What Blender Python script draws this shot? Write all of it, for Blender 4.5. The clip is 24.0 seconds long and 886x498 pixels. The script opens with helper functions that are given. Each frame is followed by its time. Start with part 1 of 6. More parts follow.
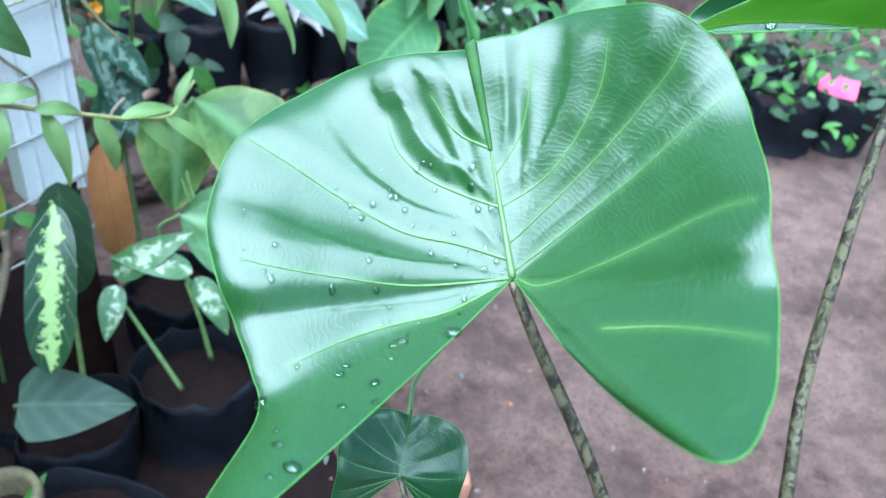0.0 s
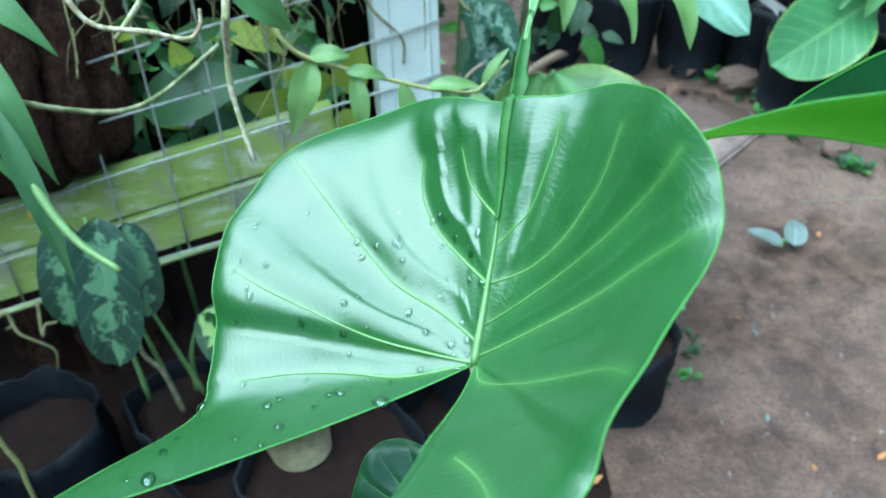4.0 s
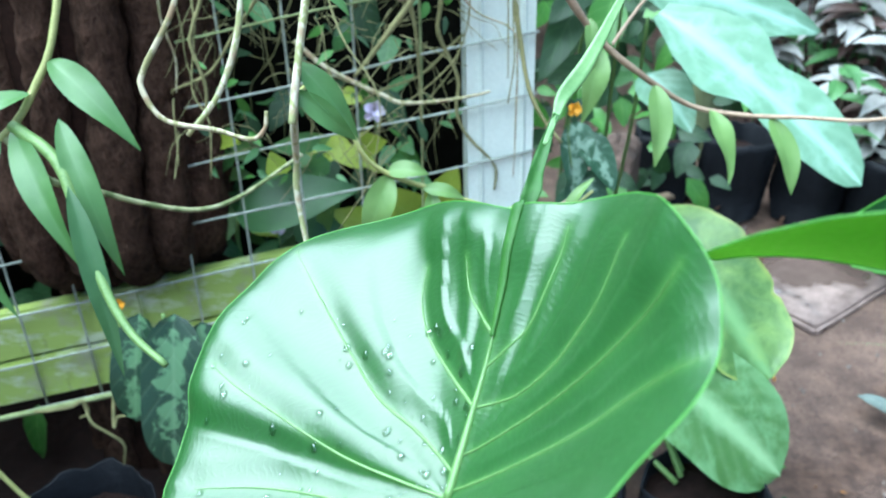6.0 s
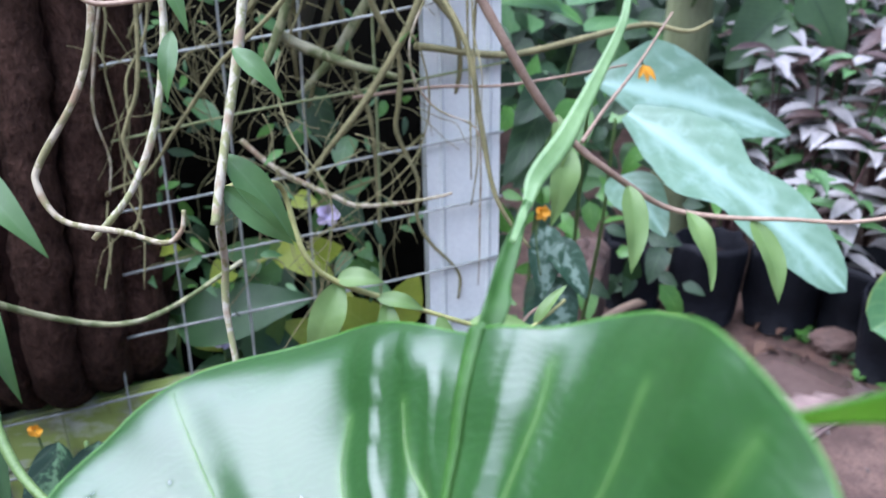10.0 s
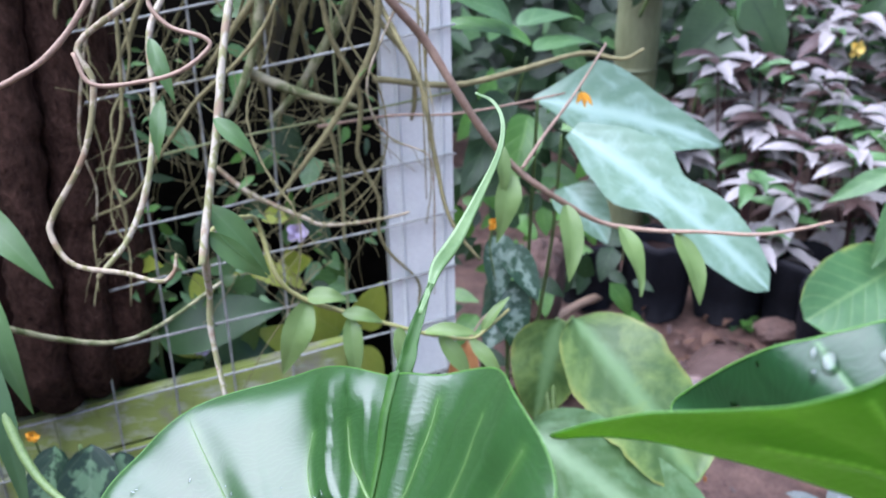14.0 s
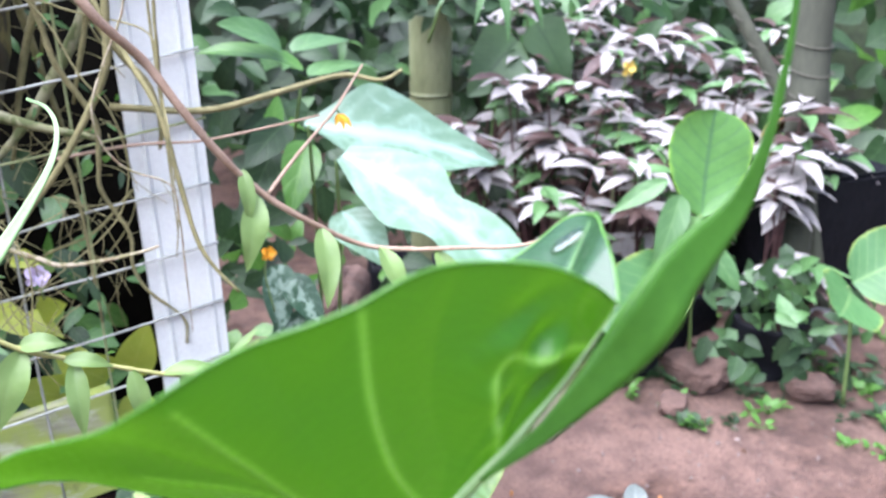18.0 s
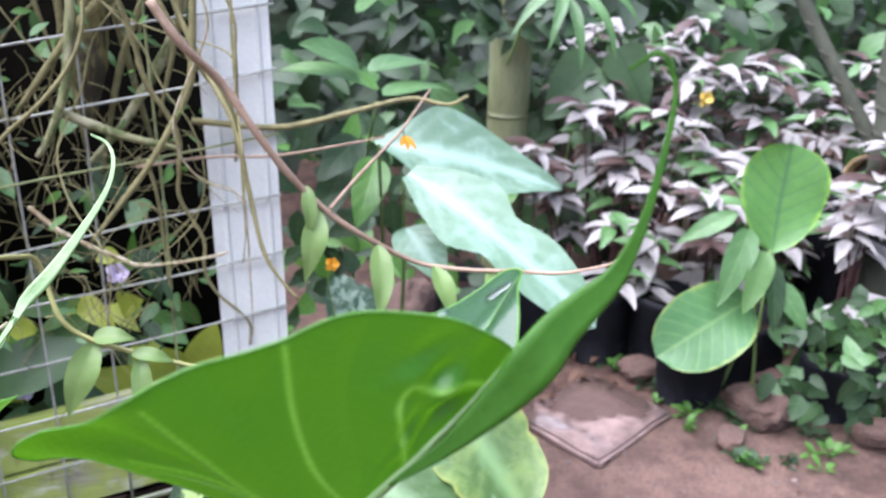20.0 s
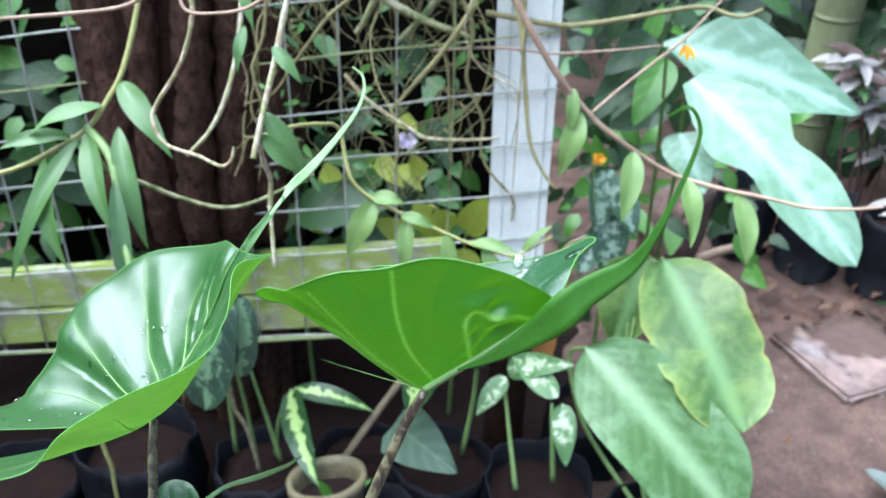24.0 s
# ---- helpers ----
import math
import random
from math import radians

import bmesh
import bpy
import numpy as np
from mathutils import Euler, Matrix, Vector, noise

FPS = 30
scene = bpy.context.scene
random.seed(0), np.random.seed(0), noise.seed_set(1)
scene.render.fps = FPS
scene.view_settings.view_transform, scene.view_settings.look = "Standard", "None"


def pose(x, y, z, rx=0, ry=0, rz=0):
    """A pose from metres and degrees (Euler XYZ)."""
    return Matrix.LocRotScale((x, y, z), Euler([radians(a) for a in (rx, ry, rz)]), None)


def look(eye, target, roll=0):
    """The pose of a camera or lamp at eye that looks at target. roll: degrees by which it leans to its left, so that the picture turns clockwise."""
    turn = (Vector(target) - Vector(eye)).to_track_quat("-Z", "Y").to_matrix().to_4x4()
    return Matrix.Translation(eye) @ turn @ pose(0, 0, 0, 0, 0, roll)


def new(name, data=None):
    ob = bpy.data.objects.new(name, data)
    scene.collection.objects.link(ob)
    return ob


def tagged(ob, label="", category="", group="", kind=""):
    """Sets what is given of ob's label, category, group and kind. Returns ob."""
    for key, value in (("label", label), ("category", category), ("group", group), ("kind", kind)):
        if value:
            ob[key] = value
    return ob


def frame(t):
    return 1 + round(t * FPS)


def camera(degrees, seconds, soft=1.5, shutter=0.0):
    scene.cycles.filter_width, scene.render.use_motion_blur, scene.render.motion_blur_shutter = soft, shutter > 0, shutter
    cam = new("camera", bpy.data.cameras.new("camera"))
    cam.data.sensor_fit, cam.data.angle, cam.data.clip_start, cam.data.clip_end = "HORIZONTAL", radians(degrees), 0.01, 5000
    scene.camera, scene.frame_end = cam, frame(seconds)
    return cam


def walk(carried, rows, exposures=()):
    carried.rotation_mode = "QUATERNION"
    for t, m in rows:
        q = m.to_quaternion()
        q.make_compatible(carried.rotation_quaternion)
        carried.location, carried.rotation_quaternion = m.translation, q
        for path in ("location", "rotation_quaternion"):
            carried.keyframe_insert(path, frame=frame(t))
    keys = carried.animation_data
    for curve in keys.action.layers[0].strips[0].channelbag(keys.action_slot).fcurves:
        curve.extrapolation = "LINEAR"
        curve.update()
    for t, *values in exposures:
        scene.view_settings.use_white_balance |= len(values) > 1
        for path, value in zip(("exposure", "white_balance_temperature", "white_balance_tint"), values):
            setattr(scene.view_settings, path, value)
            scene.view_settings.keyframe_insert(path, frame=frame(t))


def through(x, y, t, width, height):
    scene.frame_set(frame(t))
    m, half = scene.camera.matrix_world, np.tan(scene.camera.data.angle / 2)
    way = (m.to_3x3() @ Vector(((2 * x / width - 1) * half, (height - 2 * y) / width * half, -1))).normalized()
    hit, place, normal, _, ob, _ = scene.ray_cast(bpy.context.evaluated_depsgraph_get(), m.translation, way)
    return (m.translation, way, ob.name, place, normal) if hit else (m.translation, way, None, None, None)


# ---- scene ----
EXPOSURES = [(0, 1.85, 5400, 15), (1, 1.36, 5350, 2), (2.5, 1.42, 5350, -7), (5, 1.88, 5700, 2), (6, 1.95, 5850, 5), (8, 1.55, 5850, 18), (10, 1.57, 6000, 35), (14, 1.54, 6100, 40), (16, 2.12, 6350, 40), (17, 2.33, 6450, 37), (20, 1.9, 6600, 37), (21, 1.97, 6600, 37), (22, 1.64, 6400, 34), (23, 1.9, 6250, 27), (24, 2.0, 6200, 22)]
cam = camera(55.25, 24.0, soft=1.5)
# seconds, eye x y z, turn, tilt, lean
PATH = [
    (0, -0.2665, -0.9194, 0.6009, -50.46, -35.43, 6.49),
    (0.5, -0.2523, -0.9215, 0.6158, -48.25, -37.22, 6.94),
    (1, -0.2447, -0.9295, 0.6236, -44.66, -38.26, 6.62),
    (1.5, -0.2265, -0.9373, 0.6305, -40.05, -39.47, 5.98),
    (2, -0.2079, -0.9414, 0.6326, -33.98, -40.49, 4.55),
    (2.5, -0.1787, -0.9452, 0.6335, -27.10, -41.41, 2.20),
    (3, -0.1556, -0.9517, 0.6315, -21.92, -41.42, 0.53),
    (3.5, -0.1371, -0.9589, 0.6275, -18.02, -40.67, -0.52),
    (4, -0.1221, -0.9648, 0.6222, -15.01, -39.33, -1.29),
    (4.5, -0.1093, -0.9675, 0.6166, -12.49, -37.53, -1.85),
    (5, -0.0975, -0.9650, 0.6114, -10.06, -35.44, -1.63),
    (5.5, -0.0874, -0.9602, 0.6059, -7.77, -33.01, -1.35),
    (6, -0.0834, -0.9534, 0.5996, -6.38, -30.29, -0.98),
    (6.5, -0.0794, -0.9456, 0.5826, -5.77, -27.53, -0.47),
    (7, -0.0792, -0.9306, 0.5657, -6.29, -25.62, -0.01),
    (7.5, -0.0785, -0.9203, 0.5644, -7.73, -24.75, -0.12),
    (8, -0.0821, -0.9172, 0.5690, -8.53, -23.88, -1.02),
    (8.5, -0.0758, -0.9141, 0.5685, -9.00, -23.35, -1.12),
    (9, -0.0739, -0.9037, 0.5668, -9.09, -23.19, -0.62),
    (9.5, -0.0691, -0.8888, 0.5634, -9.11, -22.94, -0.55),
    (10, -0.0662, -0.8829, 0.5664, -8.89, -23.09, -0.25),
    (10.5, -0.0673, -0.8898, 0.5697, -9.51, -22.94, -0.47),
    (11, -0.0711, -0.8980, 0.5733, -10.27, -23.04, -0.34),
    (11.5, -0.0763, -0.9076, 0.5780, -11.03, -23.30, -0.16),
    (12, -0.0810, -0.9188, 0.5846, -11.66, -23.62, -0.05),
    (12.5, -0.0839, -0.9318, 0.5940, -12.02, -23.93, -0.06),
    (13, -0.0831, -0.9467, 0.6070, -11.98, -24.13, -0.22),
    (13.5, -0.0750, -0.9561, 0.6190, -11.33, -24.28, -0.65),
    (14, -0.0637, -0.9593, 0.6269, -10.99, -23.79, -0.51),
    (14.5, -0.0489, -0.9575, 0.6220, -11.18, -22.92, -1.60),
    (15, -0.0347, -0.9580, 0.6175, -12.96, -23.33, -1.52),
    (15.5, -0.0200, -0.9599, 0.6158, -15.83, -23.68, -0.73),
    (16, -0.0036, -0.9612, 0.6130, -18.16, -23.52, -0.65),
    (16.5, 0.0082, -0.9610, 0.6114, -19.42, -23.00, -0.24),
    (17, 0.0169, -0.9608, 0.6105, -21.02, -22.42, -0.02),
    (17.5, 0.0238, -0.9617, 0.6100, -21.85, -22.11, 0.09),
    (18, 0.0294, -0.9644, 0.6105, -22.39, -21.74, 0.12),
    (18.5, 0.0343, -0.9694, 0.6124, -22.39, -21.36, 0.25),
    (19, 0.0388, -0.9773, 0.6163, -21.58, -21.05, 0.57),
    (19.5, 0.0435, -0.9887, 0.6227, -19.71, -20.88, 1.06),
    (20, 0.0488, -1.0041, 0.6320, -16.50, -20.90, 1.42),
    (20.5, 0.0526, -1.0150, 0.6356, -13.52, -20.93, 1.97),
    (21, 0.0597, -1.0188, 0.6378, -10.20, -21.62, 1.84),
    (21.5, 0.0663, -1.0239, 0.6389, -6.54, -22.46, 1.37),
    (22, 0.0749, -1.0282, 0.6466, -3.22, -23.61, 1.63),
    (22.5, 0.0818, -1.0368, 0.6532, 0.03, -25.18, 2.35),
    (23, 0.0890, -1.0490, 0.6630, 2.52, -26.45, 1.48),
    (23.5, 0.0980, -1.0640, 0.6729, 4.15, -27.94, 0.91),
    (24, 0.0987, -1.0742, 0.6921, 5.63, -30.12, 1.45),
]
walk(cam, [(t, pose(x, y, z, 90 + tilt, 0, turn) @ pose(0, 0, 0, 0, 0, lean)) for t, x, y, z, turn, tilt, lean in PATH], EXPOSURES)
cam.data.dof.use_dof, cam.data.dof.focus_distance, cam.data.dof.aperture_fstop = True, 0.36, 17.0

# ---- light: open bright sky over a shaded nursery ----
world = bpy.data.worlds.new("sky")
scene.world = world
world.use_nodes = True
wn = world.node_tree
sky = wn.nodes.new("ShaderNodeTexSky")
sky.sky_type, sky.sun_disc = "NISHITA", False
sky.sun_elevation, sky.sun_rotation = radians(64), radians(-88)
sky.air_density, sky.dust_density, sky.ozone_density = 1.0, 1.5, 1.5
wn.links.new(sky.outputs[0], wn.nodes["Background"].inputs[0])
wn.nodes["Background"].inputs[1].default_value = 0.085
sun = new("sun", bpy.data.lights.new("sun", "SUN"))
sun.data.energy, sun.data.angle, sun.data.color = 5.0, radians(88), (0.8, 0.95, 1.0)
sun.matrix_world = look((-1.5, 0.1, 3.1), (0, 0, 0))


# ---- materials ----
def rgb(c):
    return (*c, 1.0)


class Nodes:
    """A small builder for procedural materials."""

    def __init__(self, name):
        self.m = bpy.data.materials.new(name)
        self.m.use_nodes = True
        self.t = self.m.node_tree
        self.bsdf = self.t.nodes["Principled BSDF"]
        self.out = self.t.nodes["Material Output"]

    def add(self, kind, **inputs):
        n = self.t.nodes.new("ShaderNode" + kind)
        for k, v in inputs.items():
            self.put(n.inputs[k.replace("_", " ")], v)
        return n

    def put(self, socket, v):
        if isinstance(v, bpy.types.NodeSocket):
            self.t.links.new(v, socket)
        elif isinstance(v, tuple) and len(v) == 3 and socket.type == "RGBA":
            socket.default_value = rgb(v)
        else:
            socket.default_value = v

    def coords(self, kind="Object", scale=(1, 1, 1)):
        c = self.t.nodes.new("ShaderNodeTexCoord")
        mp = self.add("Mapping", Vector=c.outputs[kind], Scale=scale)
        return mp.outputs[0]

    def noise(self, vec, scale, detail=4.0, rough=0.6, distort=0.0):
        return self.add("TexNoise", Vector=vec, Scale=scale, Detail=detail, Roughness=rough, Distortion=distort).outputs["Fac"]

    def ramp(self, fac, stops):
        n = self.add("ValToRGB", Fac=fac)
        e = n.color_ramp.elements
        while len(e) < len(stops):
            e.new(0.5)
        for el, (p, c) in zip(e, stops):
            el.position, el.color = p, rgb(c) if isinstance(c, tuple) else (c, c, c, 1)
        return n.outputs[0]

    def mix(self, fac, a, b, mode="MIX"):
        n = self.t.nodes.new("ShaderNodeMix")
        n.data_type, n.blend_type = "RGBA", mode
        self.put(n.inputs[0], fac), self.put(n.inputs[6], a), self.put(n.inputs[7], b)
        return n.outputs[2]

    def math(self, op, a, b=0.0):
        n = self.t.nodes.new("ShaderNodeMath")
        n.operation = op
        self.put(n.inputs[0], a), self.put(n.inputs[1], b)
        return n.outputs[0]

    def bump(self, height, strength, distance=0.002):
        n = self.add("Bump", Height=height, Strength=strength, Distance=distance)
        self.put(self.bsdf.inputs["Normal"], n.outputs[0])
        return n.outputs[0]

    def set(self, **inputs):
        for k, v in inputs.items():
            self.put(self.bsdf.inputs[k.replace("_", " ")], v)
        return self

    def translucent(self, colour, amount, normal=None):
        tr = self.add("BsdfTranslucent", Color=colour)
        if normal is not None:
            self.put(tr.inputs["Normal"], normal)
        mx = self.t.nodes.new("ShaderNodeMixShader")
        self.put(mx.inputs[0], amount)
        self.t.links.new(self.bsdf.outputs[0], mx.inputs[1])
        self.t.links.new(tr.outputs[0], mx.inputs[2])
        self.t.links.new(mx.outputs[0], self.out.inputs[0])
        return self


def plain_material(name, dark, light, scale=60, rough=0.6, bump=0.4, distance=0.002, metallic=0.0, stretch=(1, 1, 1), spec=0.5, fine=6.0, through=0.0):
    n = Nodes(name)
    v = n.coords(scale=stretch)
    a = n.noise(v, scale, 6.0, 0.65)
    b = n.noise(v, scale * fine, 4.0)
    f = n.mix(0.4, a, b)
    rnd = n.t.nodes.new("ShaderNodeObjectInfo").outputs["Random"]
    col = n.mix(n.ramp(f, [(0.3, 0.0), (0.7, 1.0)]), dark, light)
    col = n.mix(n.math("MULTIPLY", rnd, 0.25), col, tuple(0.5 * c for c in dark))
    n.set(Base_Color=col, Roughness=rough, Metallic=metallic)
    n.put(n.bsdf.inputs["Specular IOR Level"], spec)
    n.bump(f, bump, distance)
    if through:
        n.translucent(tuple(min(1.0, 1.8 * c) for c in light), through)
    return n.m


def blotched(name, base, second, third, scale, rough=0.75):
    """A skin in three broken colours, as on canes and mottled stalks."""
    n = Nodes(name)
    v = n.coords(scale=(1, 1, 0.55))
    a = n.add("TexNoise", Vector=v, Scale=scale, Detail=3.0, Roughness=0.6, Distortion=0.6).outputs["Fac"]
    b = n.noise(n.coords(), scale * 0.45, 3.0)
    fine = n.noise(v, scale * 5, 3.0)
    col = n.mix(n.ramp(a, [(0.46, 0.0), (0.55, 1.0)]), base, second)
    col = n.mix(n.ramp(b, [(0.52, 0.0), (0.64, 1.0)]), col, third)
    col = n.mix(n.math("MULTIPLY", fine, 0.3), col, tuple(0.4 * c for c in second))
    n.set(Base_Color=col, Roughness=rough)
    n.bump(n.math("ADD", a, fine), 0.4, 0.001)
    return n.m


def trodden_soil():
    """Damp earth: dark wet patches, pale dry crumbs and fine relief."""
    n = Nodes("damp_soil")
    v = n.coords()
    big, mid, fine = n.noise(v, 3.2, 5.0, 0.65), n.noise(v, 24, 6.0, 0.7), n.noise(v, 170, 4.0, 0.7)
    col = n.mix(n.ramp(mid, [(0.32, 0.0), (0.68, 1.0)]), (0.045, 0.022, 0.015), (0.25, 0.142, 0.1))
    col = n.mix(n.ramp(big, [(0.42, 0.0), (0.62, 0.7)]), col, (0.28, 0.172, 0.128))
    col = n.mix(n.ramp(fine, [(0.36, 0.55), (0.5, 0.0)]), col, (0.055, 0.03, 0.022))
    col = n.mix(n.ramp(n.noise(v, 9.0, 4.0), [(0.5, 0.0), (0.66, 0.65)]), col, (0.085, 0.048, 0.036))
    col = n.mix(n.ramp(fine, [(0.66, 0.0), (0.74, 0.8)]), col, (0.5, 0.4, 0.35))
    n.set(Base_Color=col, Roughness=n.ramp(big, [(0.38, 0.5), (0.55, 0.9)]))
    n.bump(n.math("ADD", n.math("MULTIPLY", mid, 1.4), fine), 1.0, 0.016)
    return n.m


def wet_slab():
    """Worn concrete, dark and shiny where rain stands in its hollows."""
    n = Nodes("wet_concrete")
    v = n.coords()
    wet = n.ramp(n.noise(v, 5.5, 3.0), [(0.47, 0.0), (0.53, 1.0)])
    a, b = n.noise(v, 30, 6.0), n.noise(v, 260, 3.0)
    f = n.mix(0.4, a, b)
    col = n.mix(n.ramp(f, [(0.3, 0.0), (0.7, 1.0)]), (0.11, 0.07, 0.058), (0.3, 0.21, 0.18))
    col = n.mix(n.math("MULTIPLY", wet, 0.72), col, (0.05, 0.032, 0.025))
    n.set(Base_Color=col, Roughness=n.ramp(wet, [(0.0, 0.75), (1.0, 0.25)]))
    n.bump(n.math("MULTIPLY", f, n.math("SUBTRACT", 1.0, wet)), 0.7, 0.005)
    return n.m


def blade_material(name, dark, light, vein, glow, rough=0.25, through_amount=0.3, gloss=0.55):
    """The glossy skin of the large arrow-shaped leaves: veins come from the mesh's own vein weights."""
    n = Nodes(name)
    v = n.coords("UV")
    at = n.t.nodes.new("ShaderNodeAttribute")
    at.attribute_name = "vein"
    w = at.outputs["Fac"]
    big = n.noise(n.coords(), 30, 3.0)
    shifted = n.add("Mapping", Vector=v, Location=(-0.5, -0.5, 0))
    wave = n.add("TexWave", Vector=shifted.outputs[0], Scale=36.0, Distortion=19.0, Detail=3.0, Detail_Scale=0.7)
    wave.wave_type, wave.rings_direction = "RINGS", "SPHERICAL"
    fine = n.ramp(wave.outputs["Fac"], [(0.55, 0.0), (0.95, 1.0)])
    cells = n.noise(v, 160, 3.0)
    col = n.mix(big, dark, light)
    col = n.mix(n.math("MULTIPLY", fine, 0.16), col, tuple(1.5 * c for c in light))
    col = n.mix(w, col, vein)
    h = n.math("ADD", n.math("MULTIPLY", fine, 0.7), n.math("MULTIPLY", cells, 0.5))
    n.set(Base_Color=col, Roughness=n.ramp(cells, [(0.3, rough - 0.05), (0.7, rough + 0.08)]))
    n.put(n.bsdf.inputs["Specular IOR Level"], gloss)
    n.set(Coat_Weight=0.12, Coat_Roughness=0.2)
    n.bump(h, 0.17, 0.0003)
    n.translucent(n.mix(w, glow, tuple(min(1, 1.6 * c) for c in glow)), through_amount)
    return n.m


def leaf_material(name, dark, light, vein, rough=0.4, edge=None, spots=None, through_amount=0.25, lines=9.0, vein_amount=0.4, middle=None, spot_scale=55.0, spot_pull=0.35, soft=False):
    """Leaf skin by the leaf's own UV: u across (0.5 at the midrib), v from base to tip."""
    n = Nodes(name)
    uv = n.coords("UV")
    sep = n.add("SeparateXYZ", Vector=uv)
    u = n.math("ABSOLUTE", n.math("SUBTRACT", sep.outputs[0], 0.5))
    vv = sep.outputs[1]
    rib = n.ramp(u, [(0.0, 1.0), (0.06, 0.0)] if soft else [(0.01, 1.0), (0.035, 0.0)])
    ang = n.math("SUBTRACT", vv, n.math("MULTIPLY", u, 0.55))
    saw = n.math("ABSOLUTE", n.math("SUBTRACT", n.math("FRACT", n.math("MULTIPLY", ang, lines)), 0.5))
    side = n.ramp(n.math("ADD", saw, n.math("MULTIPLY", n.noise(n.coords(), 38, 3.0), 0.12)), [(0.04, 1.0), (0.42, 0.0)] if soft else [(0.05, 1.0), (0.2, 0.0)])
    nz = n.noise(n.coords(), 55, 5.0)
    nf = n.noise(n.coords(), 420, 3.0)
    rnd = n.t.nodes.new("ShaderNodeObjectInfo").outputs["Random"]
    col = n.mix(nz, dark, light)
    col = n.mix(n.math("MULTIPLY", rnd, 0.35), col, tuple(0.6 * c for c in dark))
    if middle:
        col = n.mix(n.math("MULTIPLY", n.ramp(n.math("ADD", u, n.math("MULTIPLY", nz, 0.12)), [(0.09, 1.0), (0.2, 0.0)]), 0.8), col, middle)
    if spots:
        s = n.math("ADD", n.add("TexNoise", Vector=n.coords(), Scale=spot_scale, Detail=5.0, Roughness=0.7, Distortion=0.5).outputs["Fac"], n.math("MULTIPLY", n.math("SUBTRACT", 0.2, u), spot_pull))
        s = n.ramp(s, [(0.46, 0.0), (0.72, 0.8)] if soft else [(0.5, 0.0), (0.56, 1.0)])
        col = n.mix(s, col, spots)
    if edge:
        e = n.math("ADD", u, n.math("MULTIPLY", n.noise(uv, 7, 4.0), 0.22))
        col = n.mix(n.ramp(e, [(0.56, 0.0), (0.66, 1.0)]), col, edge)
    col = n.mix(n.math("MULTIPLY", side, vein_amount * 0.6), col, vein)
    col = n.mix(n.math("MULTIPLY", rib, vein_amount), col, vein)
    n.set(Base_Color=col, Roughness=n.ramp(nf, [(0.3, rough - 0.08), (0.7, rough + 0.1)]))
    h = n.math("ADD", n.math("MULTIPLY", side, -0.25 if soft else -0.7), n.math("MULTIPLY", nz, 1.2))
    n.bump(h, 0.5, 0.001)
    n.translucent(n.mix(0.5, col, tuple(min(1.0, 1.5 * c) for c in light)), through_amount)
    return n.m


M_ALO = blade_material("alocasia_leaf", (0.011, 0.053, 0.012), (0.024, 0.094, 0.023), (0.11, 0.27, 0.055), (0.1, 0.33, 0.02), 0.33, 0.23, 0.8)
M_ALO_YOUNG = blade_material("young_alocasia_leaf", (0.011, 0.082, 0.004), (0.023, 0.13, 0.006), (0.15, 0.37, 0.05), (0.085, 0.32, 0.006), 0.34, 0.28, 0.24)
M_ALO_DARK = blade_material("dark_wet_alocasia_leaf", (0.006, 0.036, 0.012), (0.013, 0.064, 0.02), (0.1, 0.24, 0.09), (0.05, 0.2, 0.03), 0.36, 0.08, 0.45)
M_VEIN = plain_material("pale_vein", (0.11, 0.23, 0.07), (0.18, 0.31, 0.11), 90, 0.35, 0.1, through=0.2)
M_ALO_RIM = plain_material("alocasia_margin", (0.06, 0.22, 0.03), (0.16, 0.38, 0.1), 80, 0.4, 0.1, through=0.4)
M_TAIL = plain_material("alocasia_tail", (0.06, 0.15, 0.04), (0.15, 0.27, 0.1), 90, 0.38, 0.2, stretch=(1, 1, 0.4))
M_WIRE = plain_material("galvanised_wire", (0.2, 0.22, 0.18), (0.5, 0.54, 0.48), 70, 0.5, 0.3, metallic=0.3)
M_MOSSWIRE = plain_material("mossy_wire", (0.14, 0.18, 0.05), (0.35, 0.4, 0.2), 90, 0.8, 0.4)
M_POST = plain_material("light_steel_post", (0.57, 0.63, 0.58), (0.75, 0.82, 0.76), 14, 0.42, 0.1, metallic=0.05, fine=14)
M_BARK = plain_material("dark_bark", (0.007, 0.004, 0.003), (0.132, 0.072, 0.049), 90, 0.95, 1.0, 0.02, stretch=(1, 1, 0.6), fine=3, spec=0.08)
M_BARKDARK = plain_material("near_black_bark", (0.005, 0.003, 0.002), (0.03, 0.014, 0.01), 30, 0.95, 0.8, 0.006, spec=0.08)
M_SOIL = trodden_soil()
M_POTSOIL = plain_material("potting_soil", (0.003, 0.0014, 0.001), (0.022, 0.009, 0.0065), 70, 0.95, 1.0, 0.006, spec=0.2)
M_BAG = plain_material("black_plastic_bag", (0.004, 0.0045, 0.006), (0.011, 0.012, 0.015), 20, 0.55, 0.8, 0.006, spec=0.1)
M_YPOT = plain_material("old_cream_pot", (0.03, 0.026, 0.014), (0.2, 0.17, 0.085), 16, 0.7, 0.4)
M_BRICK = plain_material("red_brick", (0.32, 0.13, 0.07), (0.55, 0.27, 0.16), 60, 0.9, 0.8, 0.003)
M_SLAB = wet_slab()
M_STONE = plain_material("grey_stone", (0.035, 0.02, 0.015), (0.16, 0.095, 0.07), 25, 0.9, 0.8, 0.005)
